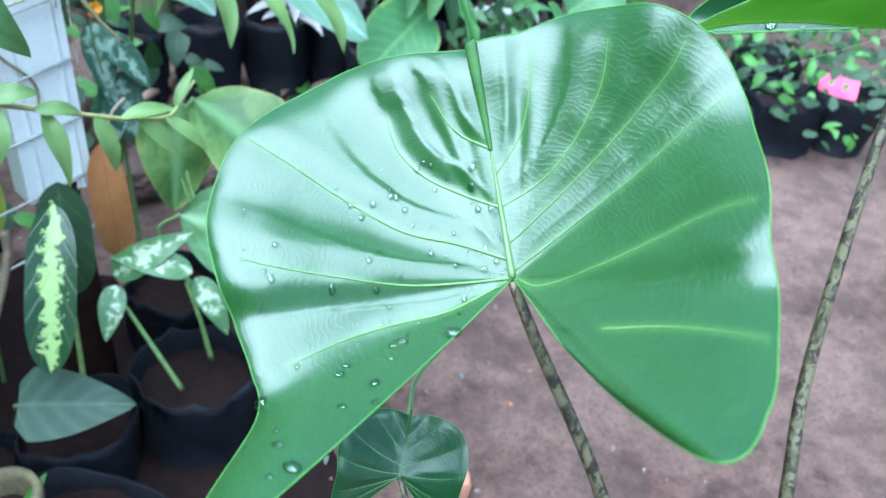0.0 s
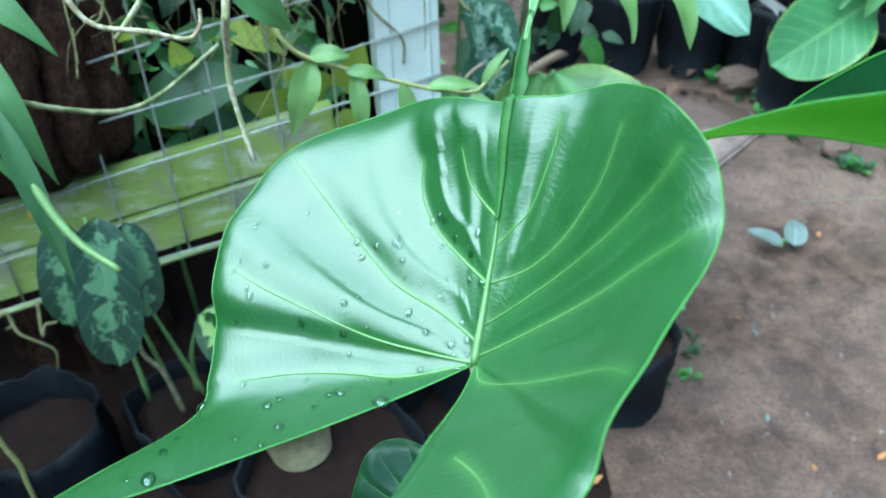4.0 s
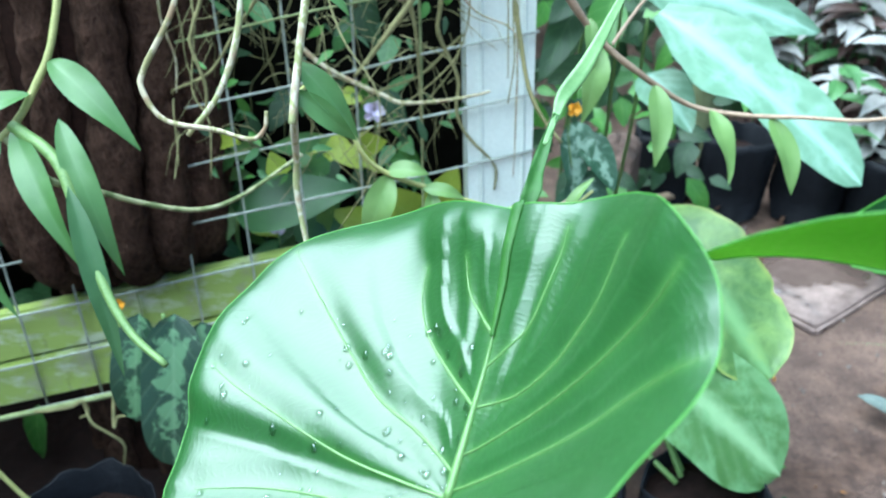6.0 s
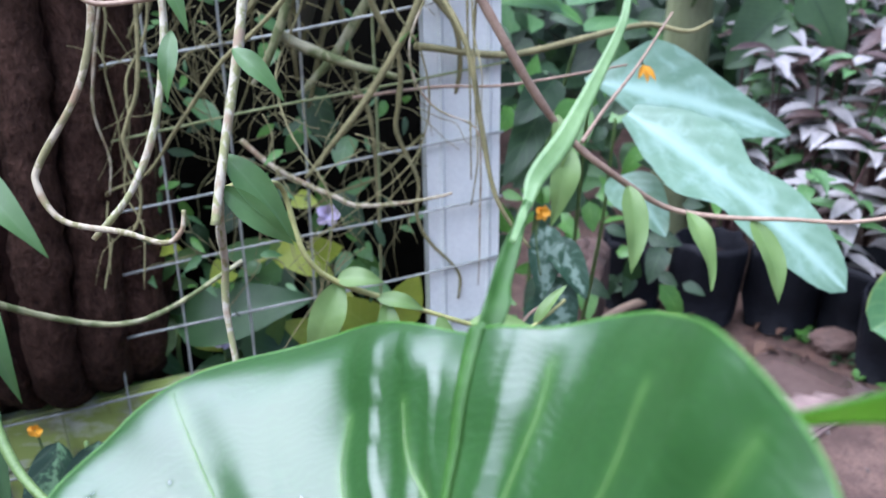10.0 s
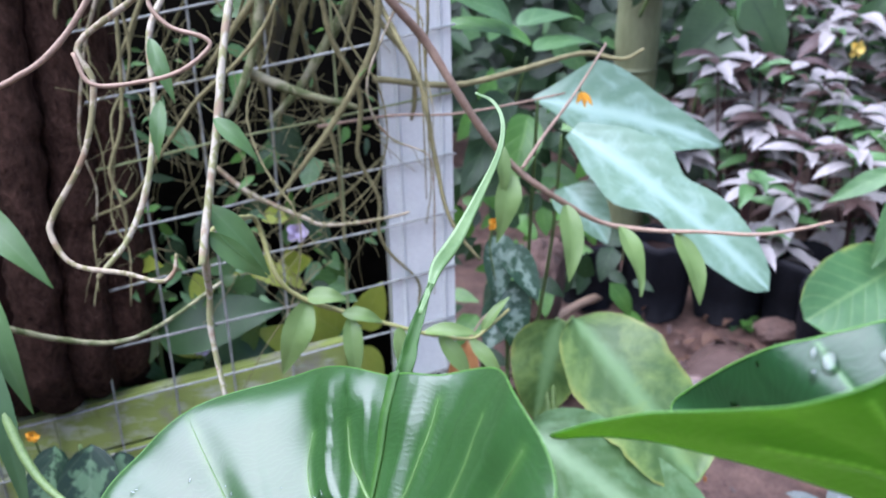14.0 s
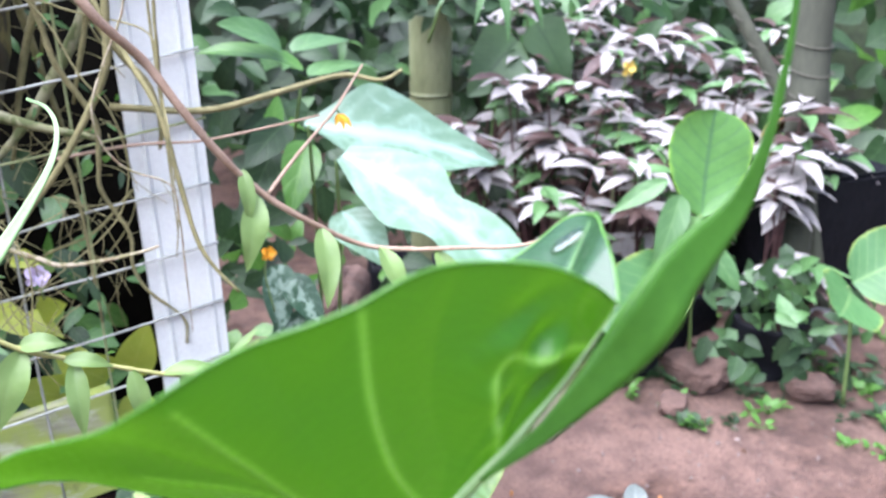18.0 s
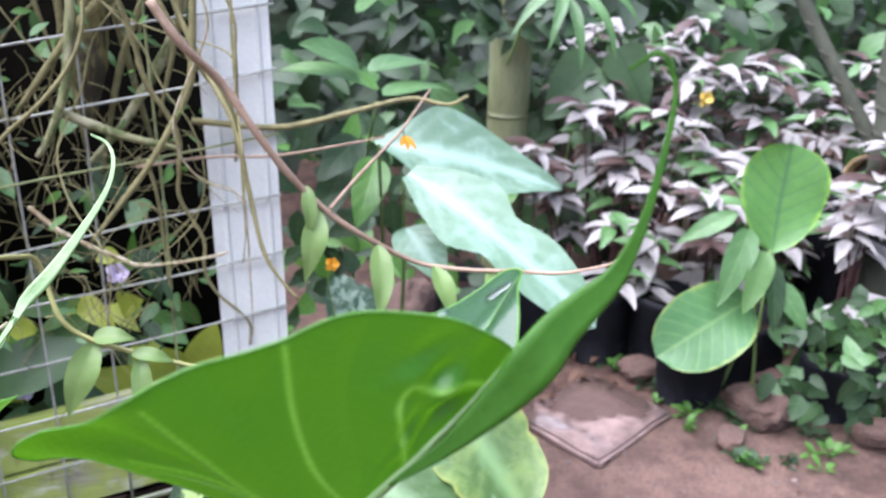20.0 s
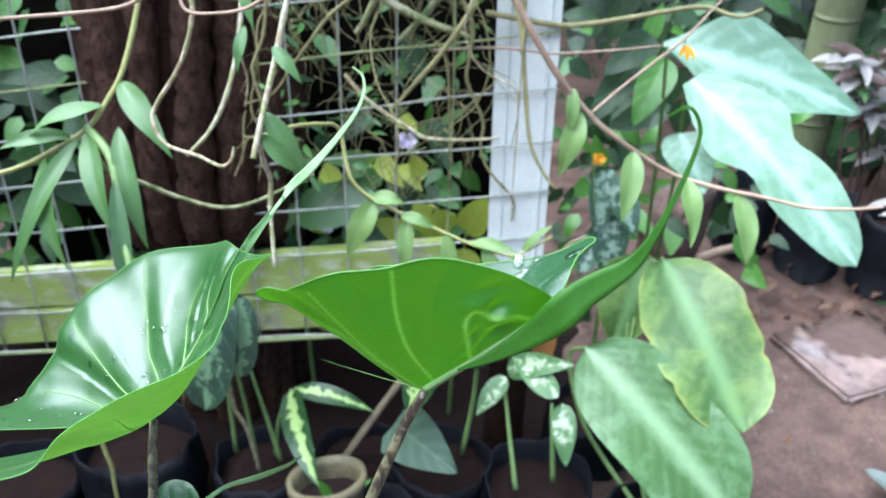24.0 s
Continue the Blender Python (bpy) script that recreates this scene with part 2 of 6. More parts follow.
M_ROOT = blotched("pale_root", (0.4, 0.35, 0.24), (0.2, 0.19, 0.08), (0.24, 0.16, 0.09), 150)
M_MOSSCANE = blotched("mossy_cane", (0.26, 0.27, 0.13), (0.1, 0.13, 0.04), (0.34, 0.33, 0.2), 60)
M_CANE = blotched("pale_cane", (0.5, 0.47, 0.35), (0.27, 0.29, 0.12), (0.34, 0.25, 0.16), 150)
M_OLIVE = plain_material("olive_root", (0.1, 0.1, 0.035), (0.34, 0.31, 0.14), 80, 0.85, 0.6)
M_PINK = plain_material("brown_pink_stem", (0.19, 0.12, 0.07), (0.4, 0.29, 0.2), 90, 0.6, 0.4)
M_GSTEM = plain_material("green_stem", (0.06, 0.13, 0.03), (0.2, 0.32, 0.1), 90, 0.55, 0.3)
M_YSTEM = plain_material("yellow_green_stem", (0.2, 0.22, 0.06), (0.42, 0.42, 0.16), 90, 0.55, 0.3)
M_MOTTLE = blotched("mottled_petiole", (0.16, 0.15, 0.075), (0.03, 0.022, 0.014), (0.09, 0.085, 0.04), 330, 0.5)
M_VOID = plain_material("void_sheet", (0.003, 0.003, 0.002), (0.01, 0.009, 0.006), 12, 0.95, 0.5, spec=0.04)
M_BAMBOO = plain_material("green_bamboo", (0.1, 0.125, 0.055), (0.24, 0.27, 0.14), 14, 0.5, 0.2, stretch=(1, 1, 0.3))
M_ORANGE = plain_material("orange_petal", (0.75, 0.3, 0.01), (0.9, 0.45, 0.03), 200, 0.5, 0.2)
M_YFLOWER = plain_material("yellow_petal", (0.6, 0.42, 0.06), (0.8, 0.62, 0.16), 200, 0.5, 0.2)
M_LILAC = plain_material("lilac_petal", (0.5, 0.42, 0.6), (0.75, 0.68, 0.82), 200, 0.5, 0.2)


def board_material():
    n = Nodes("mossy_board")
    moss = n.noise(n.coords(), 14, 6.0)
    pale = n.noise(n.coords(scale=(1, 1, 2.2)), 21, 5.0)
    damp = n.noise(n.coords(scale=(1, 1, 0.4)), 45, 4.0)
    grain = n.noise(n.coords(scale=(1, 20, 20)), 6, 5.0)
    col = n.mix(grain, (0.15, 0.14, 0.1), (0.4, 0.39, 0.31))
    col = n.mix(n.ramp(moss, [(0.32, 0.0), (0.5, 0.9)]), col, (0.28, 0.37, 0.07))
    col = n.mix(n.ramp(pale, [(0.52, 0.0), (0.66, 0.75)]), col, (0.5, 0.54, 0.4))
    col = n.mix(n.ramp(damp, [(0.6, 0.0), (0.78, 0.7)]), col, (0.09, 0.1, 0.035))
    n.set(Base_Color=col, Roughness=0.85)
    n.bump(n.math("ADD", grain, moss), 0.6, 0.003)
    return n.m


M_BOARD = board_material()

L_ORCHID = leaf_material("orchid_leaf", (0.045, 0.13, 0.032), (0.11, 0.24, 0.07), (0.25, 0.42, 0.2), 0.42, vein_amount=0.07, lines=2, soft=True)
L_DARK = leaf_material("dark_orchid_leaf", (0.025, 0.08, 0.025), (0.065, 0.15, 0.05), (0.1, 0.25, 0.12), 0.4, vein_amount=0.07, lines=2, soft=True)
L_VINE = leaf_material("vine_leaf", (0.085, 0.18, 0.04), (0.19, 0.31, 0.09), (0.3, 0.45, 0.2), 0.45, vein_amount=0.07, lines=2, soft=True)
L_ARROW = leaf_material("silvery_arrow_leaf", (0.105, 0.225, 0.13), (0.2, 0.345, 0.225), (0.38, 0.54, 0.42), 0.34, vein_amount=0.26, lines=7, middle=(0.3, 0.48, 0.38), spots=(0.3, 0.47, 0.38), spot_scale=24, spot_pull=0.25, soft=True)
L_BIG = leaf_material("broad_green_leaf", (0.04, 0.11, 0.026), (0.09, 0.185, 0.045), (0.24, 0.4, 0.18), 0.42, edge=(0.34, 0.37, 0.08), lines=9, middle=(0.16, 0.32, 0.12), soft=True, vein_amount=0.13, spots=(0.2, 0.32, 0.08), spot_scale=22, spot_pull=-0.5)
L_BIGB = leaf_material("broad_leaf_pale_centre", (0.045, 0.13, 0.035), (0.095, 0.205, 0.05), (0.3, 0.46, 0.24), 0.38, lines=11, middle=(0.24, 0.4, 0.2), soft=True, vein_amount=0.16, spots=(0.15, 0.3, 0.13), spot_scale=30, spot_pull=-0.3)
L_ROUND = leaf_material("round_leaf_yellow_edge", (0.03, 0.12, 0.04), (0.08, 0.22, 0.07), (0.2, 0.35, 0.12), 0.4, edge=(0.32, 0.4, 0.08), lines=8)
L_SPOT = leaf_material("cream_spotted_leaf", (0.008, 0.045, 0.012), (0.02, 0.08, 0.02), (0.3, 0.42, 0.2), 0.35, spots=(0.33, 0.5, 0.16), lines=6, vein_amount=0.2, spot_pull=0.95, spot_scale=70)
L_SPECK = leaf_material("cream_flecked_leaf", (0.06, 0.16, 0.05), (0.1, 0.22, 0.08), (0.3, 0.42, 0.2), 0.4, spots=(0.42, 0.52, 0.34), lines=6, vein_amount=0.2)
L_HEART = leaf_material("velvet_heart_leaf", (0.017, 0.048, 0.026), (0.04, 0.09, 0.05), (0.13, 0.2, 0.13), 0.65, lines=5, vein_amount=0.3, soft=True)
L_DEAD = leaf_material("dead_orange_leaf", (0.26, 0.09, 0.025), (0.58, 0.28, 0.09), (0.24, 0.1, 0.03), 0.7, lines=9, vein_amount=0.6)
L_BUSH = leaf_material("bush_leaf", (0.006, 0.03, 0.008), (0.03, 0.085, 0.025), (0.08, 0.16, 0.06), 0.55, lines=5)
# L_BUSH at half strength: shade inside the shrubs put into the leaf colour
L_SHADE = leaf_material("shaded_bush_leaf", (0.003, 0.015, 0.005), (0.014, 0.045, 0.015), (0.04, 0.08, 0.03), 0.6, lines=5)
L_BRIGHT = leaf_material("bright_bush_leaf", (0.035, 0.14, 0.02), (0.1, 0.28, 0.045), (0.2, 0.4, 0.1), 0.4, lines=5)
L_PALE = leaf_material("pink_white_leaf", (0.2, 0.19, 0.18), (0.5, 0.475, 0.455), (0.1, 0.14, 0.09), 0.45, edge=(0.05, 0.1, 0.05), lines=5, vein_amount=0.5)
L_MAROON = leaf_material("maroon_leaf", (0.03, 0.017, 0.014), (0.1, 0.055, 0.045), (0.25, 0.17, 0.15), 0.45, lines=5)


L_CAMO = leaf_material("camouflage_leaf", (0.008, 0.03, 0.016), (0.02, 0.06, 0.03), (0.2, 0.3, 0.18), 0.4, spots=(0.1, 0.21, 0.1), lines=6, vein_amount=0.2, spot_scale=34)
L_FLECK = leaf_material("white_flecked_leaf", (0.02, 0.07, 0.035), (0.04, 0.11, 0.05), (0.3, 0.4, 0.3), 0.4, spots=(0.22, 0.33, 0.24), lines=6, vein_amount=0.2)
L_YELLOW = leaf_material("yellowing_leaf", (0.2, 0.32, 0.035), (0.46, 0.5, 0.07), (0.4, 0.45, 0.1), 0.45, lines=6)
L_LIME = leaf_material("lime_edged_leaf", (0.035, 0.14, 0.03), (0.085, 0.24, 0.045), (0.03, 0.1, 0.04), 0.42, edge=(0.26, 0.5, 0.05), lines=7, vein_amount=0.75, through_amount=0.18)
L_MID = leaf_material("mid_green_leaf", (0.04, 0.13, 0.04), (0.1, 0.24, 0.075), (0.22, 0.38, 0.16), 0.42, lines=4, vein_amount=0.3)
L_RIB = leaf_material("ribbed_dark_leaf", (0.025, 0.07, 0.025), (0.07, 0.14, 0.05), (0.02, 0.05, 0.02), 0.5, lines=14, vein_amount=0.8)
L_SILVER = leaf_material("silver_scrap", (0.09, 0.125, 0.11), (0.19, 0.23, 0.2), (0.4, 0.45, 0.42), 0.5, lines=6)
M_GTRUNK = plain_material("dark_green_trunk", (0.02, 0.026, 0.015), (0.065, 0.072, 0.045), 14, 0.85, 0.6, stretch=(1, 1, 0.3))
M_CLAY = plain_material("mossy_clay", (0.14, 0.09, 0.03), (0.3, 0.2, 0.09), 40, 0.85, 0.5)
M_TAG = plain_material("pink_plastic", (0.8, 0.02, 0.12), (0.9, 0.06, 0.2), 10, 0.4, 0.05)


# ---- mesh helpers ----
def mesh_object(name, bm, material, smooth=True):
    me = bpy.data.meshes.new(name)
    bm.to_mesh(me)
    bm.free()
    if smooth:
        me.polygons.foreach_set("use_smooth", [True] * len(me.polygons))
    if material:
        me.materials.append(material)
    return new(name, me)


def part(name, bm, material, parent, label="", smooth=True):
    ob = mesh_object(name, bm, material, smooth)
    ob.parent = parent
    ob.matrix_parent_inverse = parent.matrix_world.inverted()
    if label:
        ob["label"] = label
    return ob


def thing(name, place, label, category, group="", kind=""):
    ob = new(name)
    ob.matrix_world = Matrix.Translation(place)
    ob.empty_display_size = 0.02
    return tagged(ob, label, category, group, kind)


def smooth_line(points, steps=6):
    """A smooth curve through the given points."""
    p = [Vector(q) for q in points]
    if len(p) < 3:
        return [p[0].lerp(p[-1], i / steps) for i in range(steps + 1)]
    p = [2 * p[0] - p[1], *p, 2 * p[-1] - p[-2]]
    out = []
    for i in range(1, len(p) - 2):
        a, b, c, d = p[i - 1:i + 3]
        for k in range(steps):
            t = k / steps
            out.append(0.5 * (2 * b + (c - a) * t + (2 * a - 5 * b + 4 * c - d) * t * t + (3 * b - a - 3 * c + d) * t ** 3))
    return [*out, p[-2]]


def tube(points, radius, sides=8, steps=6, flat=1.0, lumpy=0.0, bm=None, seed=0):
    """A tapered tube; radius is a number or a list spread along the line."""
    rnd = random.Random(seed)
    bm = bm or bmesh.new()
    line = smooth_line(points, steps)
    rs = radius if isinstance(radius, (list, tuple)) else [radius, radius]
    n = len(line)
    x = None
    rings = []
    for i, p in enumerate(line):
        d = (line[min(i + 1, n - 1)] - line[max(i - 1, 0)]).normalized()
        x = (x - d * x.dot(d)).normalized() if x is not None and (x - d * x.dot(d)).length > 1e-6 else d.orthogonal().normalized()
        y = d.cross(x)
        f = i / max(1, n - 1) * (len(rs) - 1)
        k = min(int(f), len(rs) - 2)
        r = (rs[k] * (1 - f + k) + rs[k + 1] * (f - k)) * (1 + lumpy * rnd.uniform(-1, 1))
        rings.append([bm.verts.new(p + x * r * math.cos(2 * math.pi * s / sides) + y * r * flat * math.sin(2 * math.pi * s / sides)) for s in range(sides)])
    for a, b in zip(rings, rings[1:]):
        for s in range(sides):
            bm.faces.new((a[s], a[(s + 1) % sides], b[(s + 1) % sides], b[s]))
    bm.faces.new(rings[0][::-1]), bm.faces.new(rings[-1])
    return bm


def strap(points, widths, face, thick=0.3, fold=0.25, ruffle=0.0, steps=8, sides=12):
    """A folded strap along a line: a closed, lens-shaped section, as wide as widths say, whose hollow looks along face."""
    bm = bmesh.new()
    line, rings = smooth_line(points, steps), []
    n = len(line)
    keys = [(i / (len(widths) - 1), w) for i, w in enumerate(widths)]
    for i, p in enumerate(line):
        v = i / (n - 1)
        d = (line[min(i + 1, n - 1)] - line[max(i - 1, 0)]).normalized()
        z = Vector(face) - d * d.dot(Vector(face))
        z.normalize()
        x = d.cross(z)
        w = max(0.00025, hermite(keys, v)) / 2
        ring = []
        for k in range(sides):
            a = 2 * math.pi * k / sides
            u = math.cos(a)
            h = thick * w * math.sin(a) + fold * w * abs(u) + ruffle * w * math.sin(19 * v + (2.5 if u > 0 else 0)) * abs(u) ** 3
            ring.append(bm.verts.new(p + x * w * u * (1 + ruffle * 0.5 * math.sin(14 * v + 4 * (u > 0)) * abs(u)) + z * h))
        rings.append(ring)
    for a, b in zip(rings, rings[1:]):
        for k in range(sides):
            bm.faces.new((a[k], a[(k + 1) % sides], b[(k + 1) % sides], b[k]))
    bm.faces.new(rings[0][::-1]), bm.faces.new(rings[-1])
    return bm


def box(x0, x1, y0, y1, z0, z1, bevel=0.0, bm=None):
    bm = bm or bmesh.new()
    r = bmesh.ops.create_cube(bm, size=1.0, matrix=Matrix.LocRotScale(((x0 + x1) / 2, (y0 + y1) / 2, (z0 + z1) / 2), None, (x1 - x0, y1 - y0, z1 - z0)))
    if bevel:
        bmesh.ops.bevel(bm, geom=list({e for v in r["verts"] for e in v.link_edges}), offset=bevel, segments=2, affect="EDGES")
    return bm


SHAPES = {
    "lance": lambda v: math.sin(math.pi * v ** 0.8) ** 0.9 * (1 - 0.25 * v),
    "ovate": lambda v: math.sin(math.pi * v ** 0.62) ** 0.75,
    "oblong": lambda v: max(0.0, 1 - abs(2 * v - 1) ** 3.2) ** 0.6,
    "torn": lambda v: max(0.0, 1 - abs(2 * v - 1) ** 3.2) ** 0.6 * (1 + 0.025 * math.sin(23 * v) - 0.1 * math.exp(-((v - 0.66) / 0.03) ** 2) - 0.06 * math.exp(-((v - 0.4) / 0.025) ** 2)),
    "round": lambda v: max(0.0, 1 - abs(2 * v - 1) ** 2.2) ** 0.5,
    "heart": lambda v: (1 - v) ** 0.62 * (0.62 + 1.3 * v * (1 - v) + 0.38 * min(1, v * 8)) if v < 1 else 0.0,
    "club": lambda v: min(1.0, 0.45 + 0.85 * v) * (1 + 0.07 * math.sin(16 * v)) * min(1.0, 0.1 + 7 * v) * max(0.0, 1 - v ** 5) ** 0.5,
    "lobed": lambda v: (0.85 + 0.35 * math.exp(-((v - 0.32) / 0.1) ** 2) - 0.12 * math.exp(-((v - 0.47) / 0.06) ** 2) + 0.1 * math.exp(-((v - 0.66) / 0.12) ** 2)) * min(1.0, 0.35 + 4 * v) * max(0.0, 1 - v ** 6) ** 0.6,
    "half": lambda v: (1 - v) ** 0.6 * (0.62 + 1.9 * v * (1 - v)) * min(1.0, 0.12 + 3.2 * v),
    "obovate": lambda v: max(0.0, 1 - abs(2 * v ** 1.35 - 1) ** 2.4) ** 0.55,
    "needle": lambda v: math.sin(math.pi * min(1, 0.06 + 0.94 * v)) ** 0.5 * (1 - 0.5 * v),
}


def leaf(base, tip, width, up=(0, 0, 1), shape="lance", sag=0.0, fold=0.15, wave=0.0, twist=0.0, nl=14, nw=6, seed=0, hooked=0.0, bm=None):
    """A leaf blade from base to tip, width across; up: the way its upper side looks. sag: how far its middle rises over the line, over its length."""
    rnd = random.Random(seed)
    own = bm is None
    bm = bm or bmesh.new()
    uvl = bm.loops.layers.uv.verify()
    base, tip, up = Vector(base), Vector(tip), Vector(up)
    y = tip - base
    ln = y.length
    y.normalize()
    z = (up - y * up.dot(y)).normalized()
    x = y.cross(z)
    f = SHAPES[shape]
    ph = rnd.uniform(0, 6)
    rows = []
    for i in range(nl + 1):
        v = i / nl
        w = max(0.004, f(v)) * width / 2
        mid = base + y * ln * v + z * (sag * ln * 4 * v * (1 - v) - hooked * ln * v ** 3)
        ca, sa = math.cos(twist * v), math.sin(twist * v)
        xr, zr = x * ca + z * sa, z * ca - x * sa
        row = []
        for j in range(nw + 1):
            u = 2 * j / nw - 1
            h = fold * w * abs(u) ** 1.3 + wave * width * math.sin(9 * v + ph + (2.0 if u > 0 else 0)) * abs(u) ** 1.5
            row.append((bm.verts.new(mid + xr * w * u + zr * h), (u * 0.5 + 0.5, v)))
        rows.append(row)
    for a, b in zip(rows, rows[1:]):
        for j in range(nw):
            q = (a[j], a[j + 1], b[j + 1], b[j])
            fc = bm.faces.new([k[0] for k in q])
            for lp, k in zip(fc.loops, q):
                lp[uvl].uv = k[1]
    return bm


def hermite(keys, t):
    """A smooth value at t through keys of (t, value)."""
    ts, vs = [k[0] for k in keys], [k[1] for k in keys]
    if t <= ts[0]:
        return vs[0]
    if t >= ts[-1]:
        return vs[-1]
    i = next(k for k in range(len(ts) - 1) if t <= ts[k + 1])
    def slope(k):
        a, b = max(0, k - 1), min(len(ts) - 1, k + 1)
        return (vs[b] - vs[a]) / (ts[b] - ts[a])
    h = ts[i + 1] - ts[i]
    s = (t - ts[i]) / h
    return vs[i] * (1 + 2 * s) * (1 - s) ** 2 + slope(i) * h * s * (1 - s) ** 2 + vs[i + 1] * s * s * (3 - 2 * s) + slope(i + 1) * h * s * s * (s - 1)


# ---- ground, fence and walls ----
GROUND = -0.32


def ground_at(x):
    return GROUND + 0.1 * max(-1.2, min(0.0, x - 0.3))


def ground_z(x, y):
    """Height of the trodden soil."""
    near = max(0.0, 1 - max(abs(x - 1), abs(y - 0.6)) / 3.5)
    return ground_at(x) - 0.012 + (noise.noise((x * 2.1, y * 2.1, 0)) * 0.016 + noise.noise((x * 9, y * 9, 3)) * 0.005) * min(1, near * 3)


def ground_sheet():
    """Trodden soil, uneven near the pots, running out flat to the horizon."""
    bm = bmesh.new()
    xs = [-400, -60, -12, -4] + [-2 + 0.06 * i for i in range(101)] + [5, 12, 60, 400]
    ys = [-400, -60, -12, -4] + [-1.6 + 0.06 * i for i in range(81)] + [4, 12, 60, 400]
    vs = []
    for y in ys:
        row = []
        for x in xs:
            row.append(bm.verts.new((x, y, ground_z(x, y))))
        vs.append(row)
    for a, b in zip(vs, vs[1:]):
        for i in range(len(xs) - 1):
            bm.faces.new((a[i], a[i + 1], b[i + 1], b[i]))
    return tagged(mesh_object("ground", bm, M_SOIL), "damp trodden brown soil path with crumbs and grit", "ground", kind="structure")


ground_sheet()

STEP, SLOPE = 0.075, 0.165          # mesh cells, and the fall of the wires along the fence


def fence():
    f = thing("fence", (0.1, 0, GROUND), "white welded wire mesh fence on a light steel post with a mossy foot board", "fence", kind="structure")
    # cold-formed steel post: web, two flanges with lips, one rib
    bm = bmesh.new()
    z0, z1 = 0.0, 1.25
    prof = [(0.056, 0.045), (0.056, 0.004), (0.07, 0.004), (0.0735, 0.0005), (0.077, 0.004), (0.122, 0.004), (0.125, 0.0005), (0.129, 0.004), (0.138, 0.004), (0.138, 0.045), (0.126, 0.045), (0.126, 0.042), (0.135, 0.042), (0.135, 0.007), (0.059, 0.007), (0.059, 0.042), (0.068, 0.042), (0.068, 0.045)]
    a = [bm.verts.new((x - 0.012 * (z0 - 0.2), y, z0)) for x, y in prof]
    b = [bm.verts.new((x - 0.012 * (z1 - 0.2), y, z1)) for x, y in prof]
    for i in range(len(prof)):
        j = (i + 1) % len(prof)
        bm.faces.new((a[i], a[j], b[j], b[i]))
    bm.faces.new(a[::-1]), bm.faces.new(b)
    part("post", bm, M_POST, f, "pale grey folded steel post", smooth=False)
    # added stump: its near-black colour stands for the dark under the post
    part("footing", tube([(0.1, 0.024, GROUND - 0.03), (0.102, 0.026, -0.15), (0.1, 0.024, 0.012)], [0.034, 0.03, 0.026], 12, 4, lumpy=0.08, seed=5), M_BARKDARK, f, "stump added below the post, near-black for the dark there")
    rnd = random.Random(4)
    for k in range(-1, 14):
        pts = []
        for i in range(9):
            x = 0.139 - i * (1.05 / 8)
            pts.append((x, -0.002 + rnd.uniform(-0.003, 0.003), STEP * k + SLOPE * x + rnd.uniform(-0.002, 0.002)))
        part("wire", tube(pts, 0.0016, 6, 3), M_MOSSWIRE if k in (5, 8) else M_WIRE, f)
    for k in range(0, 13):
        x = -STEP * k
        pts = [(x + rnd.uniform(-0.002, 0.002), 0.001, z) for z in (-0.075 + SLOPE * x, 0.1, 0.3, 0.5, 0.7, 0.97 + SLOPE * x)]
        part("wire", tube(pts, 0.0016, 6, 3), M_MOSSWIRE if k in (0, 5) else M_WIRE, f)
    # foot board in two planks behind the wires
    for lo, hi, y0 in ((-0.068, -0.002, 0.008), (0.001, 0.072, 0.011)):
        bm = box(-1.05, -0.005, y0, y0 + 0.022, lo, hi, 0.003)
        for v in bm.verts:
            v.co.z += SLOPE * v.co.x + 0.002 * noise.noise((v.co.x * 9, 0, lo))
        part("plank", bm, M_BOARD, f, "weathered plank green with moss", smooth=False)
    part("clamp_rod", tube([(0.01, 0.0, -0.078), (-0.5, -0.004, -0.078 - SLOPE * 0.5), (-1.05, 0, -0.078 - SLOPE * 1.05)], 0.004, 6, 4), M_MOSSWIRE, f, "mossy bottom rod")
    return f


fence()


